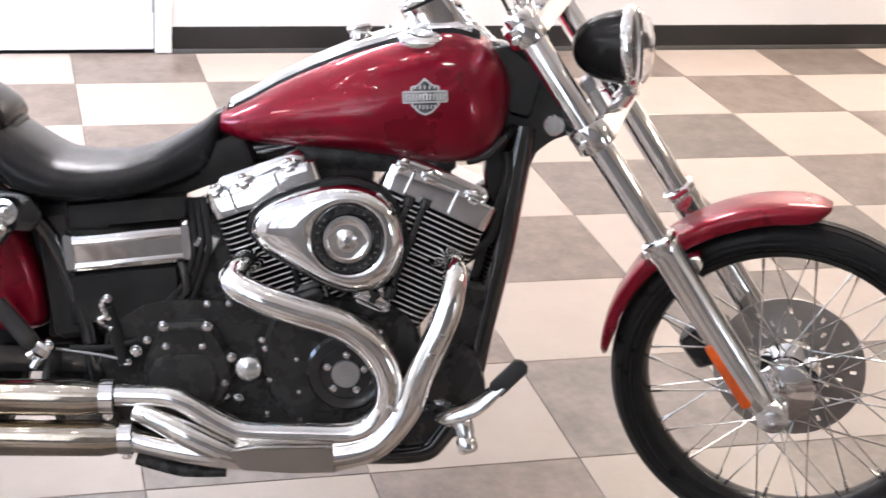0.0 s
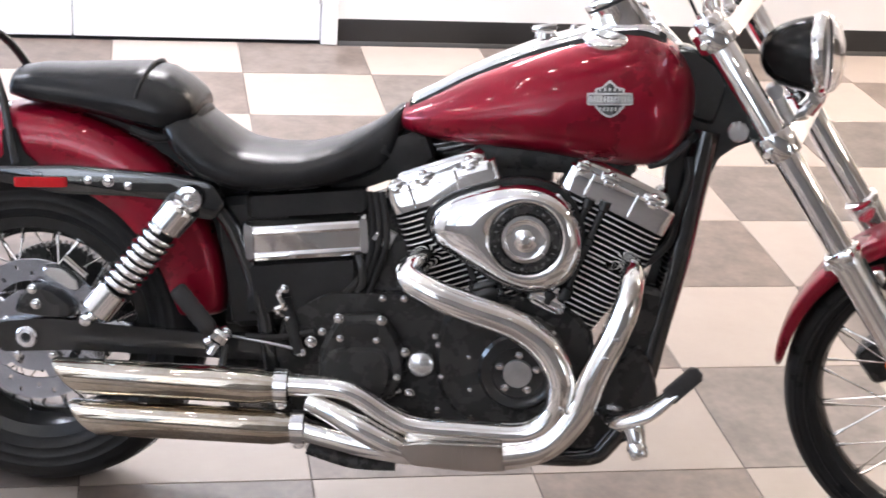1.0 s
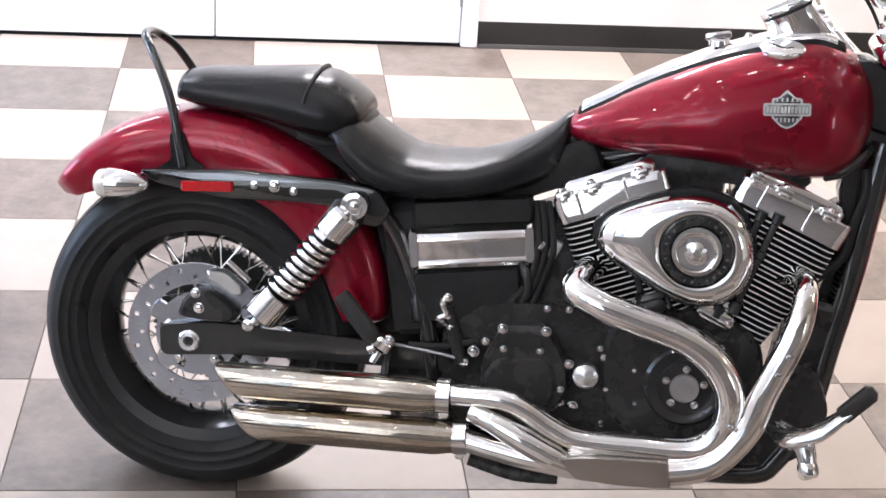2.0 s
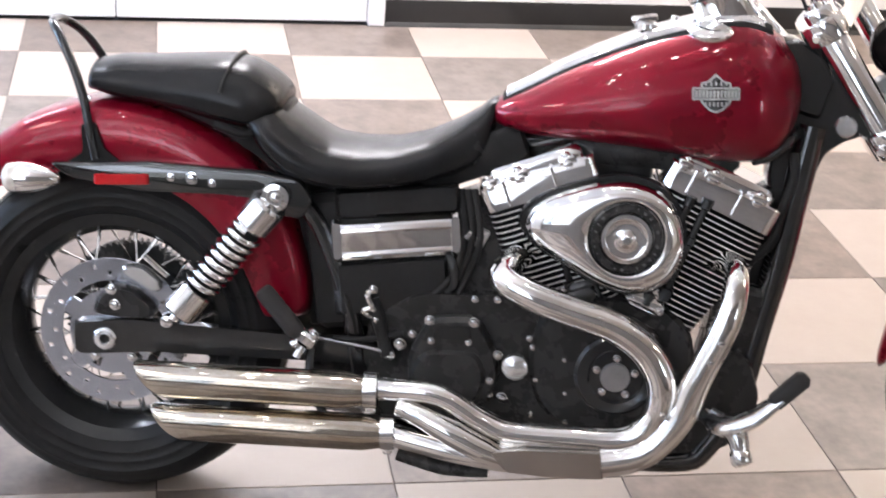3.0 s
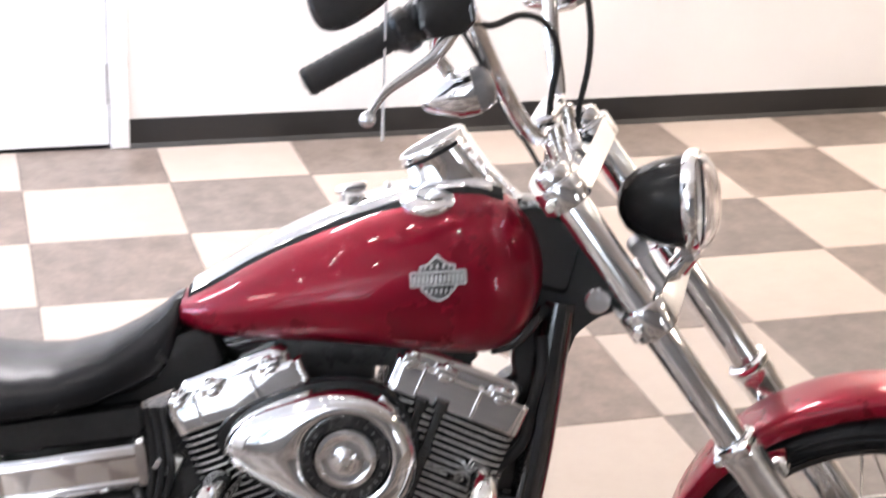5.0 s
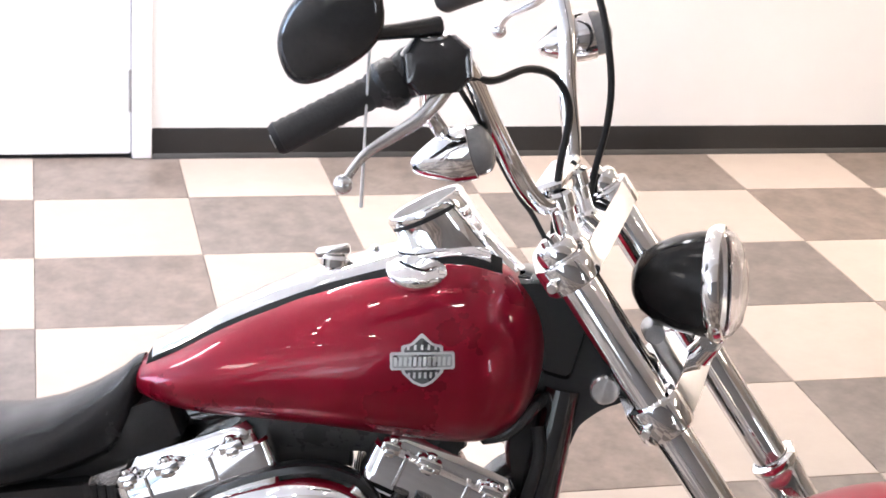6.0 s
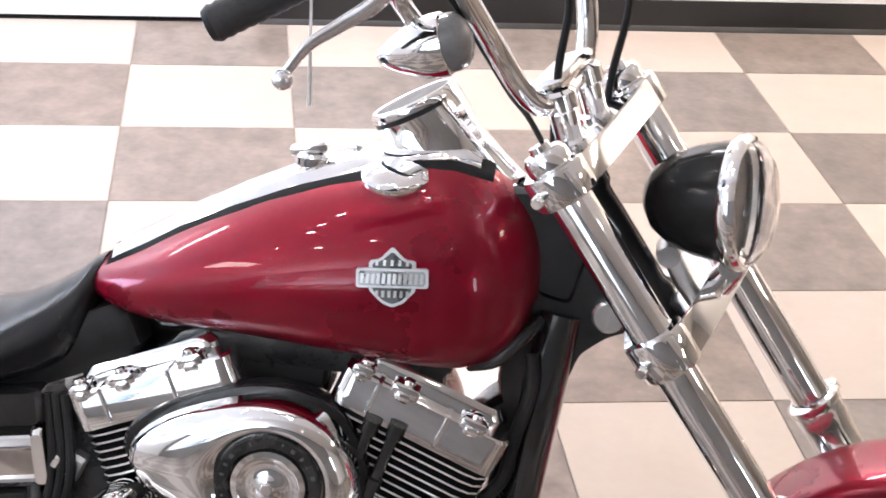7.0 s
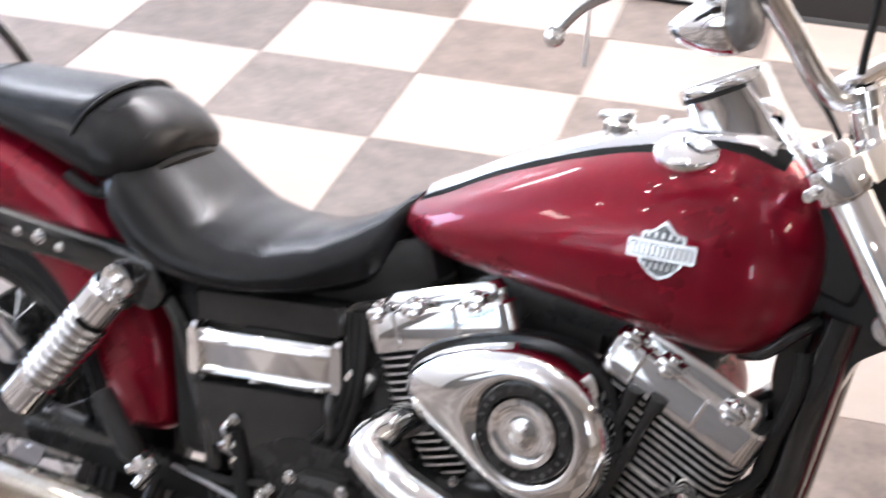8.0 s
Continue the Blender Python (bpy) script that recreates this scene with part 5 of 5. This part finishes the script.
plate(bm, rounded([(0.716, 0.206), (0.780, 0.216), (0.912, 0.224), (0.922, 0.176), (0.840, 0.170), (0.752, 0.172)], 0.004, 2), 0.180, 0.219, SIDE, 0.004)
part("heat_shield", bm, SHIELD, front_pipe, "flat satin metal heat shield")
for mname, (xa, za), (xb, zb), r in (("upper_muffler", (0.500, 0.279), (0.097, 0.261), 0.0335), ("lower_muffler", (0.540, 0.204), (0.131, 0.184), 0.0335)):
    a, b = P(xa, 0.168, za), P(xb, 0.168, zb)
    mm, L = along(a, b), (b - a).length
    bm = bmesh.new()
    lathe(bm, [(0.021, 0.0), (r - 0.008, 0.004), (r, 0.050), (r, L - 0.012), (r - 0.003, L - 0.003), (r - 0.006, L), (r - 0.008, L - 0.004), (r - 0.009, L - 0.05), (0.002, L - 0.055)], mm, 36)
    slash_cut(bm, b, (a - b).normalized())
    muffler = part(mname, bm, CHROME_BROWN_MIRROR, bike, "long straight chrome muffler, brown reflections put into its colour")
    bm = bmesh.new()
    lathe(bm, [(r - 0.010, L - 0.010), (r - 0.010, L - 0.052), (0.002, L - 0.053)], mm, 24, caps=False)
    slash_cut(bm, b, (a - b).normalized())
    part("outlet", bm, BLACK_MATT, muffler, "black-lined outlet")
    bm = bmesh.new()
    tube(bm, [a.lerp(b, 0.28) + Vector((0, 0, 0.020)), P(0.385, 0.130, za + 0.055)], 0.008, 8)
    part("muffler_bracket", bm, BLACK_GLOSS, muffler, "black bracket")
bm = bmesh.new()
tube(bm, [P(0.555, 0.160, 0.165), P(0.640, 0.165, 0.150), P(0.720, 0.170, 0.150)], [0.014, 0.016, 0.010], 12, flat=0.8)
part("crossover_pipe", bm, BLACK_SATIN, bike, "black crossover pipe")

# -- pegs, pedal
bm = bmesh.new()
mm = along(P(0.295, 0.150, 0.440), P(0.368, 0.158, 0.364))
lathe(bm, [(0.010, -0.004), (0.016, 0.0), (0.017, 0.008)] + [(0.0165 + 0.0012 * (k % 2), 0.012 + 0.008 * k) for k in range(11)] + [(0.010, 0.104)], mm, 16)
peg = part("passenger_peg", bm, GRIP, bike, "folded black rubber passenger peg")
bm = bmesh.new()
block(bm, (0.036, 0.030, 0.026), Matrix.Translation(P(0.378, 0.152, 0.360)) @ Matrix.Rotation(radians(30), 4, "Y"), 0.006)
tube(bm, [P(0.392, 0.145, 0.372), P(0.352, 0.150, 0.345)], 0.009, 10)
tube(bm, [P(0.372, 0.130, 0.345), P(0.360, 0.140, 0.318)], 0.010, 10)
part("peg_clevis", bm, CHROME, peg, "chrome clevis")
bolt(peg, P(0.392, 0.160, 0.370), 1.2)
bm = bmesh.new()
tube(bm, [P(1.095, 0.130, 0.285), P(1.120, 0.180, 0.285), P(1.165, 0.196, 0.308), P(1.205, 0.200, 0.345), P(1.245, 0.204, 0.385)], [0.016, 0.022, 0.022, 0.016, 0.009], 12, 5, flat=0.6)
pedal = part("brake_pedal", bm, CHROME, bike, "chrome forward brake pedal")
bm = bmesh.new()
mm = along(P(1.206, 0.205, 0.350), P(1.252, 0.212, 0.404))
block(bm, (0.024, 0.032, 0.080), mm @ Matrix.Translation((0.004, 0, 0.024)), 0.008)
part("pedal_pad", bm, GRIP, pedal, "black rubber pedal pad")
bm = bmesh.new()
tube(bm, [P(1.060, 0.060, 0.270), P(1.100, 0.120, 0.272), P(1.126, 0.170, 0.272)], 0.014, 12)
tube(bm, [P(1.105, 0.14, 0.292), P(1.143, 0.178, 0.276), P(1.156, 0.196, 0.236)], [0.014, 0.021, 0.014], 14)
lathe(bm, [(0.017, 0.0), (0.0185, 0.006), (0.0185, 0.022), (0.014, 0.028), (0.004, 0.029)], along(P(1.152, 0.190, 0.246), P(1.168, 0.212, 0.206)), 18)
front_peg = part("front_peg_mount", bm, CHROME, bike, "chrome forward foot control mount")
bolt(front_peg, P(1.132, 0.192, 0.276), 1.2)
bm = bmesh.new()
plate(bm, rounded([(1.020, 0.190), (1.070, 0.300), (1.140, 0.400), (1.170, 0.372), (1.192, 0.310), (1.184, 0.268), (1.150, 0.214), (1.080, 0.176)], 0.014, 3), 0.040, 0.085, SIDE, 0.006)
part("control_plate", bm, BLACK_SATIN, bike, "black control mounting plate")
# -- dark parts between the mufflers and the wheel
bm = bmesh.new()
block(bm, (0.13, 0.16, 0.10), Matrix.Translation(P(0.435, 0.010, 0.250)), 0.02)
part("rear_frame_plate", bm, BLACK_SATIN, bike, "added black filler block ahead of the rear wheel")
bm = bmesh.new()
for zz, z2 in ((0.470, 0.420), (0.158, 0.250)):
    rings_to_mesh(bm, [[P(x, lat, z + d) for lat, d in ((-0.074, -0.003), (-0.074, 0.003), (-0.098, 0.003), (-0.098, -0.003))] for x, z in ((0.010, zz), (0.620, z2))])
part("drive_belt", bm, BLACK_MATT, bike, "black toothed drive belt")

# -- fork
for s in (1, -1):
    lat = 0.128 * s
    tm = FORK @ Matrix.Translation((0.025, -lat, 0))
    bm = bmesh.new()
    lathe(bm, [(0.0245, -0.01), (0.0245, 0.470), (0.022, 0.474)], tm, 32)
    leg = part("fork_tube", bm, CHROME, bike, "chrome fork tube")
    bm = bmesh.new()
    lathe(bm, [(0.026, 0.468), (0.026, 0.480), (0.022, 0.486), (0.013, 0.487), (0.012, 0.494), (0.003, 0.495)], tm, 24)
    part("fork_cap", bm, CHROME, leg, "chrome fork cap")
    bm = bmesh.new()
    lathe(bm, [(0.026, 0.004), (0.031, 0.0), (0.0325, -0.012), (0.0325, -0.030), (0.0305, -0.036), (0.0305, -0.250), (0.029, -0.330), (0.026, -0.375), (0.018, -0.392)], tm, 32)
    lathe(bm, [(0.020, -0.026), (0.0285, -0.024), (0.0295, -0.018), (0.0295, 0.018), (0.0285, 0.024), (0.020, 0.026)], FORK @ Matrix.Translation((0.032, -lat, -0.400)) @ SIDE, 28)
    block(bm, (0.040, 0.034, 0.040), FORK @ Matrix.Translation((0.022, -lat, -0.376)), 0.010)
    slider = part("fork_slider", bm, SLIDER, leg, "polished alloy fork slider")
    bm = bmesh.new()
    lathe(bm, [(0.026, 0.006), (0.029, 0.006), (0.0345, 0.002), (0.0345, -0.006), (0.032, -0.010)], tm, 28, caps=False)
    block(bm, (0.026, 0.020, 0.018), tm @ Matrix.Translation((0.012, -0.030 * s, -0.004)), 0.004)
    block(bm, (0.020, 0.026, 0.016), tm @ Matrix.Translation((-0.026, -0.014 * s, -0.010)), 0.004)
    collar = part("slider_collar", bm, CHROME, leg, "chrome slider collar")
    bm = bmesh.new()
    lathe(bm, [(0.009, 0.0), (0.009, 0.008), (0.016, 0.009), (0.016, 0.014), (0.008, 0.016), (0.006, 0.010), (0.001, 0.010)], FORK @ Matrix.Translation((0.032, -lat - 0.018 * s, -0.400)) @ SIDE @ Matrix.Diagonal((1, 1, s, 1)), 20)
    part("axle_end", bm, ALLOY, slider, "bare axle end")
    bm = bmesh.new()
    block(bm, (0.020, 0.010, 0.142), FORK @ Matrix.Translation((0.006, -lat - 0.024 * s, -0.288)), 0.004)
    part("fork_reflector", bm, ORANGE, slider, "long orange reflector")
    bm = bmesh.new()
    plate(bm, rounded([(-0.012, -0.130), (0.060, -0.095), (0.064, -0.075), (-0.006, -0.060)], 0.01, 3), 0.058, 0.098, FSIDE @ Matrix.Diagonal((1, 1, s, 1)), 0.004)
    part("fender_bracket", bm, CHROME, slider, "chrome fender bracket")
bm = bmesh.new()
plate(bm, rounded([(-0.120, -0.255), (-0.060, -0.240), (-0.018, -0.258), (-0.012, -0.305), (-0.044, -0.340), (-0.115, -0.330)], 0.014, 4), -0.098, -0.050, FSIDE, 0.008)
front_caliper = part("front_caliper", bm, BLACK_SATIN, bike, "black front brake caliper")

# triple clamps
for fz, hh, cname in ((0.226, 0.050, "lower_triple_clamp"), (0.446, 0.040, "upper_triple_clamp")):
    bm = bmesh.new()
    for s in (1, -1):
        lathe(bm, [(0.0255, -hh / 2), (0.034, -hh / 2 + 0.001), (0.0355, -hh / 2 + 0.004), (0.0355, hh / 2 - 0.004), (0.034, hh / 2 - 0.001), (0.0255, hh / 2)],
              FORK @ Matrix.Translation((0.025, -0.128 * s, fz)), 28, caps=False)
    wide = [(-0.008, 0.150), (0.056, 0.158), (0.060, 0.08), (0.060, -0.08), (0.056, -0.158), (-0.008, -0.150), (-0.046, -0.045), (-0.050, 0.0), (-0.046, 0.045)]
    plate(bm, rounded(wide, 0.018, 4), fz - hh * 0.42, fz + hh * 0.42, FORK, 0.003)
    tree = part(cname, bm, CHROME, bike, "chrome triple clamp")
    for s in (1, -1):
        bm = bmesh.new()
        lathe(bm, [(0.0075, -0.004), (0.0075, 0.010), (0.006, 0.012), (0.001, 0.012)], FORK @ Matrix.Translation((0.012, -0.128 * s, fz)) @ Matrix.Rotation(radians(90 if s > 0 else -90), 4, "X") @ Matrix.Translation((0, 0, 0.035)), 10)
        part("pinch_bolt", bm, CHROME, tree)

# headlamp
lc = F(0.136, 0.0, 0.309)
ld = (ex * 0.883 - ez * 0.469).normalized()
lm = along(lc, lc + ld)
bm = bmesh.new()
lathe(bm, [(0.004, -0.112), (0.020, -0.109), (0.038, -0.098), (0.053, -0.078), (0.063, -0.050), (0.0685, -0.020), (0.069, -0.002), (0.064, -0.002)], lm, 44)
headlamp = part("headlamp", bm, LAMP_BLACK, bike, "black bullet headlamp")
bm = bmesh.new()
lathe(bm, [(0.066, -0.006), (0.073, -0.010), (0.077, -0.004), (0.0775, 0.004), (0.075, 0.010), (0.071, 0.011), (0.069, 0.006)], lm, 44, caps=False)
part("lamp_rim", bm, CHROME, headlamp, "chrome headlamp rim")
bm = bmesh.new()
lathe(bm, [(0.069, 0.004), (0.062, -0.003), (0.046, -0.022), (0.022, -0.038), (0.012, -0.040)], lm, 36, caps=False)
part("reflector_bowl", bm, SILVER, headlamp, "bright reflector bowl")
bm = bmesh.new()
lathe(bm, [(0.014, -0.040), (0.016, -0.020), (0.013, -0.006), (0.002, -0.002)], lm, 18)
part("bulb", bm, PALE_PRINT, headlamp, "bulb shield")
bm = bmesh.new()
lathe(bm, [(0.0705, 0.008), (0.066, 0.020), (0.050, 0.031), (0.026, 0.037), (0.001, 0.039), (0.001, 0.037), (0.026, 0.035), (0.050, 0.029), (0.065, 0.018), (0.069, 0.006)], lm, 40, caps=False)
part("lamp_glass", bm, LENS, headlamp, "clear headlamp glass").visible_shadow = False
bm = bmesh.new()
tube(bm, [lc - ld * 0.055 - ez * 0.060, lc - ld * 0.050 - ez * 0.085, F(0.060, 0, 0.232)], [0.013, 0.016, 0.018], 14)
tube(bm, [lc - ld * 0.050 - ez * 0.084 + ey * 0.02, lc - ld * 0.050 - ez * 0.084 - ey * 0.02], 0.014, 14)
part("lamp_mount", bm, CHROME, headlamp, "chrome lamp mount")
bm = bmesh.new()
tube(bm, [F(0.026, 0.0, 0.300), F(0.025, 0.0, 0.262), F(0.022, 0.0, 0.205)], [0.011, 0.012, 0.014], 12, 4)
part("lamp_strut", bm, SILVER, headlamp, "grey strut under the headlamp")
bm = bmesh.new()
lathe(bm, [(0.004, -0.026), (0.013, -0.024), (0.0145, -0.018), (0.0145, 0.018), (0.013, 0.024), (0.004, 0.026)], Matrix.Translation(F(0.026, 0.0, 0.290)) @ SIDE, 16)
part("strut_knob", bm, CAST, headlamp, "dull grey clamp knob")

# -- handlebar
for s in (1, -1):
    bm = bmesh.new()
    a, b = F(0.010, 0.042 * s, 0.455), F(0.028, 0.042 * s, 0.512)
    mm, L = along(a, b), (b - a).length
    lathe(bm, [(0.020, 0.0), (0.020, 0.012), (0.0165, 0.016), (0.0165, L - 0.012), (0.021, L - 0.008), (0.021, L + 0.010), (0.016, L + 0.014)], mm, 24)
    riser = part("handlebar_riser", bm, CHROME, bike, "chrome handlebar riser")
bm = bmesh.new()
right = [(0.026, 0.0, 0.516), (0.024, 0.045, 0.516), (0.016, 0.066, 0.522), (0.016, 0.082, 0.552), (0.026, 0.100, 0.602), (0.052, 0.145, 0.668), (0.076, 0.185, 0.724), (0.082, 0.212, 0.752), (0.066, 0.240, 0.762), (0.020, 0.262, 0.768),
         (-0.060, 0.302, 0.778), (-0.104, 0.325, 0.783)]
left = [(0.020, 0.070, 0.520), (0.036, 0.092, 0.550), (0.062, 0.116, 0.612), (0.090, 0.150, 0.672)]
left = right[:2] + left + [(x + 0.024, l, z) for x, l, z in right[6:]]
line = [F(x, -l, z) for x, l, z in left[::-1]] + [F(*p) for p in right[1:]]
tube(bm, line, 0.0127, 16, 6)
bars = part("handlebar", bm, CHROME, bike, "tall bent chrome handlebar")
bm = bmesh.new()
block(bm, (0.040, 0.110, 0.014), FORK @ Matrix.Translation((0.028, 0, 0.534)) @ Matrix.Rotation(radians(10), 4, "Y"), 0.005)
part("bar_clamp", bm, CHROME, bars, "chrome bar clamp")
for s in (1, -1):
    a, b = F(0.006, 0.270 * s, 0.7695), F(-0.106, 0.326 * s, 0.7835)
    mm, L = along(a, b), (b - a).length
    bm = bmesh.new()
    prof = [(0.012, -0.004), (0.021, 0.0), (0.021, 0.006)]
    prof += [(0.0185 + 0.0012 * (k % 2), 0.010 + (L - 0.018) * k / 18) for k in range(19)] + [(0.020, L - 0.004), (0.018, L), (0.004, L + 0.001)]
    lathe(bm, prof, mm, 20)
    grip = part("grip", bm, GRIP, bars, "black ribbed rubber grip")
    bm = bmesh.new()
    lathe(bm, [(0.0185, L - 0.006), (0.0195, L - 0.002), (0.0165, L + 0.004), (0.003, L + 0.005)], mm, 18)
    end = part("grip_end", bm, BLACK_MATT, grip, "black end cap")
    for k in range(3):
        bm = bmesh.new()
        block(bm, (0.005, 0.014 - 0.004 * (k % 2), 0.0016), mm @ Matrix.Translation((-0.007 + 0.007 * k, 0, L + 0.0052)), 0.0004)
        part("end_mark", bm, CAST, end)
    # switch housing
    c = F(0.060, 0.240 * s, 0.758)
    am = along(F(0.090, 0.222 * s, 0.760), F(0.000, 0.272 * s, 0.768))
    bm = bmesh.new()
    lathe(bm, [(0.014, 0.0), (0.026, 0.004), (0.030, 0.016), (0.030, 0.055), (0.026, 0.068), (0.030, 0.074), (0.030, 0.090), (0.020, 0.100)], am, 20)
    block(bm, (0.060, 0.040, 0.050), Matrix.Translation(F(0.076, 0.236 * s, 0.748)) @ FORK.to_3x3().to_4x4() @ Matrix.Rotation(radians(28 * s), 4, "Z"), 0.012)
    part("switch_housing", bm, BLACK_SATIN, bars, "black switch housing")
    # master cylinder with round cap
    bm = bmesh.new()
    mc = F(0.072, 0.246 * s, 0.757)
    block(bm, (0.080, 0.060, 0.064), Matrix.Translation(mc) @ FORK.to_3x3().to_4x4() @ Matrix.Rotation(radians(28 * s), 4, "Z") @ Matrix.Rotation(radians(28), 4, "Y"), 0.016)
    reservoir = part("master_cylinder", bm, BLACK_GLOSS, bars, "black brake master cylinder")
    bm = bmesh.new()
    cap_m = Matrix.Translation(mc) @ FORK.to_3x3().to_4x4() @ Matrix.Rotation(radians(28), 4, "Y") @ Matrix.Translation((0, 0, 0.032))
    lathe(bm, [(0.011, 0.0), (0.011, 0.002), (0.019, 0.003), (0.019, 0.0005)], cap_m, 24, caps=False)
    part("sight_ring", bm, ALLOY, reservoir, "bare metal ring")
    # lever
    bm = bmesh.new()
    tube(bm, [F(0.080, 0.240 * s, 0.735), F(0.040, 0.272 * s, 0.718), F(0.004, 0.292 * s, 0.717), F(-0.030, 0.315 * s, 0.717), F(-0.060, 0.334 * s, 0.705)], [0.011, 0.010, 0.008, 0.0065, 0.0055], 12, 6, flat=0.7)
    lever = part("brake_lever" if s > 0 else "clutch_lever", bm, ALLOY, bars, "polished alloy lever with ball end")
    bm = bmesh.new()
    e = F(-0.062, 0.336 * s, 0.703)
    lathe(bm, [(0.011 * math.sin(math.pi * k / 10), -0.011 * math.cos(math.pi * k / 10)) for k in range(11)], Matrix.Translation(e), 16)
    part("lever_ball", bm, ALLOY, lever)
    # mirror: a domed shell with its stem
    rows = []
    for k in range(12):
        t = -1 + 2 * k / 11
        size = (1 - abs(t) ** 2.2) ** 0.5 if abs(t) < 1 else 0.02
        bulge = 0.016 * t if t < 0 else 0.022 * t
        ring = []
        for j in range(32):
            a = 2 * math.pi * j / 32
            c, sn = math.cos(a), math.sin(a)
            u = 0.070 * math.copysign(abs(c) ** 0.75, c) * (0.35 + 0.65 * size)
            v = 0.050 * math.copysign(abs(sn) ** 0.75, sn) * (0.35 + 0.65 * size)
            u, v = (u * size ** 0.2, v * size ** 0.2) if abs(t) < 1 else (u * 0.6, v * 0.6)
            ring.append(F(0.032 + u + 0.25 * v - bulge * 0.5, (0.338 + bulge) * s, 0.861 + v * (1 + 2.2 * u) + 0.10 * u))
        rows.append(ring)
    bm = bmesh.new()
    rings_to_mesh(bm, rows)
    tube(bm, [F(0.096, 0.236 * s, 0.792), F(0.070, 0.275 * s, 0.812), F(0.050, 0.318 * s, 0.832), F(0.044, 0.334 * s, 0.842)], [0.012, 0.009, 0.008, 0.008], 10)
    part("mirror", bm, BLACK_GLOSS, bars, "black teardrop mirror")
    # signal under the controls
    sc = F(0.022, 0.172, 0.640) if s > 0 else F(0.102, -0.200, 0.646)
    sig = bullet_signal("turn_signal", along(sc, sc + (ex0 * 0.75 + Vector((0.10, -0.10 * s, -0.40)) * 0.55)), bike, "chrome bullet front turn signal", 0.078, 0.034, SMOKE_LENS)
    bm = bmesh.new()
    dx = 0.0 if s > 0 else 0.080
    tube(bm, [F(0.002 + dx, 0.172 * s, 0.665), F(0.010 + dx, 0.190 * s, 0.710), F(0.040 + 0.5 * dx, 0.225 * s, 0.738)], 0.010, 12)
    part("stalk", bm, CHROME, sig)
# cables
for pts in ([(0.075, 0.215, 0.735), (0.085, 0.16, 0.700), (0.108, 0.100, 0.684), (0.118, 0.060, 0.652), (0.106, 0.050, 0.606), (0.055, 0.048, 0.550), (0.008, 0.046, 0.490), (-0.030, 0.040, 0.430), (-0.050, 0.03, 0.36)],
            [(0.080, -0.215, 0.750), (0.150, -0.150, 0.740), (0.165, -0.105, 0.690), (0.130, -0.100, 0.604), (0.088, -0.100, 0.545), (0.030, -0.095, 0.487), (-0.02, -0.08, 0.42)],
            [(0.060, 0.196, 0.716), (0.038, 0.147, 0.660), (0.012, 0.100, 0.598), (0.001, 0.080, 0.548), (-0.004, 0.064, 0.510), (-0.020, 0.045, 0.44), (-0.04, 0.03, 0.38)]):
    bm = bmesh.new()
    tube(bm, [F(*p) for p in pts], 0.0048 if pts[0][2] > 0.72 else 0.0034, 8, 6)
    part("control_cable", bm, BLACK_MATT, bars, "black control cable")
bm = bmesh.new()
down = BIKE.to_3x3().inverted() @ Vector((0, 0, -1))
tie = F(0.033, 0.290, 0.812)
tube(bm, [tie, tie + down * 0.10, tie + down * 0.185], [0.0016, 0.0016, 0.0026], 6, 4)
part("cable_tie", bm, PLASTIC_TAG, bars, "clear plastic tie")

# ---- floor tiles ----
def tile_mesh(name, mat):
    h = TILE / 2 - 0.0011
    bm = bmesh.new()
    k = h - 0.0012
    rings_to_mesh(bm, [[Vector((sx * r, sy * r, z)) for sx, sy in ((-1, -1), (1, -1), (1, 1), (-1, 1))] for r, z in ((h, -0.003), (h, -0.0008), (k, 0.0))])
    ob = part(name, bm, mat, sharp=10)
    data = ob.data
    bpy.data.objects.remove(ob)
    return data


TILE_DATA = (tile_mesh("tile", FLOOR_LIGHT), tile_mesh("tile", FLOOR_DARK))
far = [bmesh.new(), bmesh.new()]
for i in range(-17, 13):
    for j in range(0, 17):
        kind = (i + j) % 2
        cx, cy = (i + 0.5) * TILE, -(j + 0.5) * TILE
        if -9 <= i <= 4 and j <= 9:
            if j == 0:
                h = TILE / 2 - 0.0011
                bm = bmesh.new()
                ya, yb = cy - h, min(cy + h, y1 - 0.0005)
                rings_to_mesh(bm, [[Vector((sx * h, (ya if sy < 0 else yb) - cy, z)) for sx, sy in ((-1, -1), (1, -1), (1, 1), (-1, 1))] for z in (-0.003, 0.0)])
                part("tile", bm, (FLOOR_LIGHT, FLOOR_DARK)[kind], floor, m=Matrix.Translation((cx, cy, 0)), sharp=10)
            else:
                part("tile", None, None, floor, data=TILE_DATA[kind], m=Matrix.Translation((cx, cy, 0)))
        else:
            h = TILE / 2 - 0.0011
            xa, xb, ya, yb = max(cx - h, x0), min(cx + h, x1), max(cy - h, y0), min(cy + h, y1 - 0.0005)
            if xb > xa and yb > ya:
                rings_to_mesh(far[kind], [[Vector((x, y, z)) for x, y in ((xa, ya), (xb, ya), (xb, yb), (xa, yb))] for z in (-0.003, 0.0)])
for bm, mat in zip(far, (FLOOR_LIGHT, FLOOR_DARK)):
    ob = part("far_tiles", bm, mat, floor, sharp=10)
    ob["kind"] = "stuff"
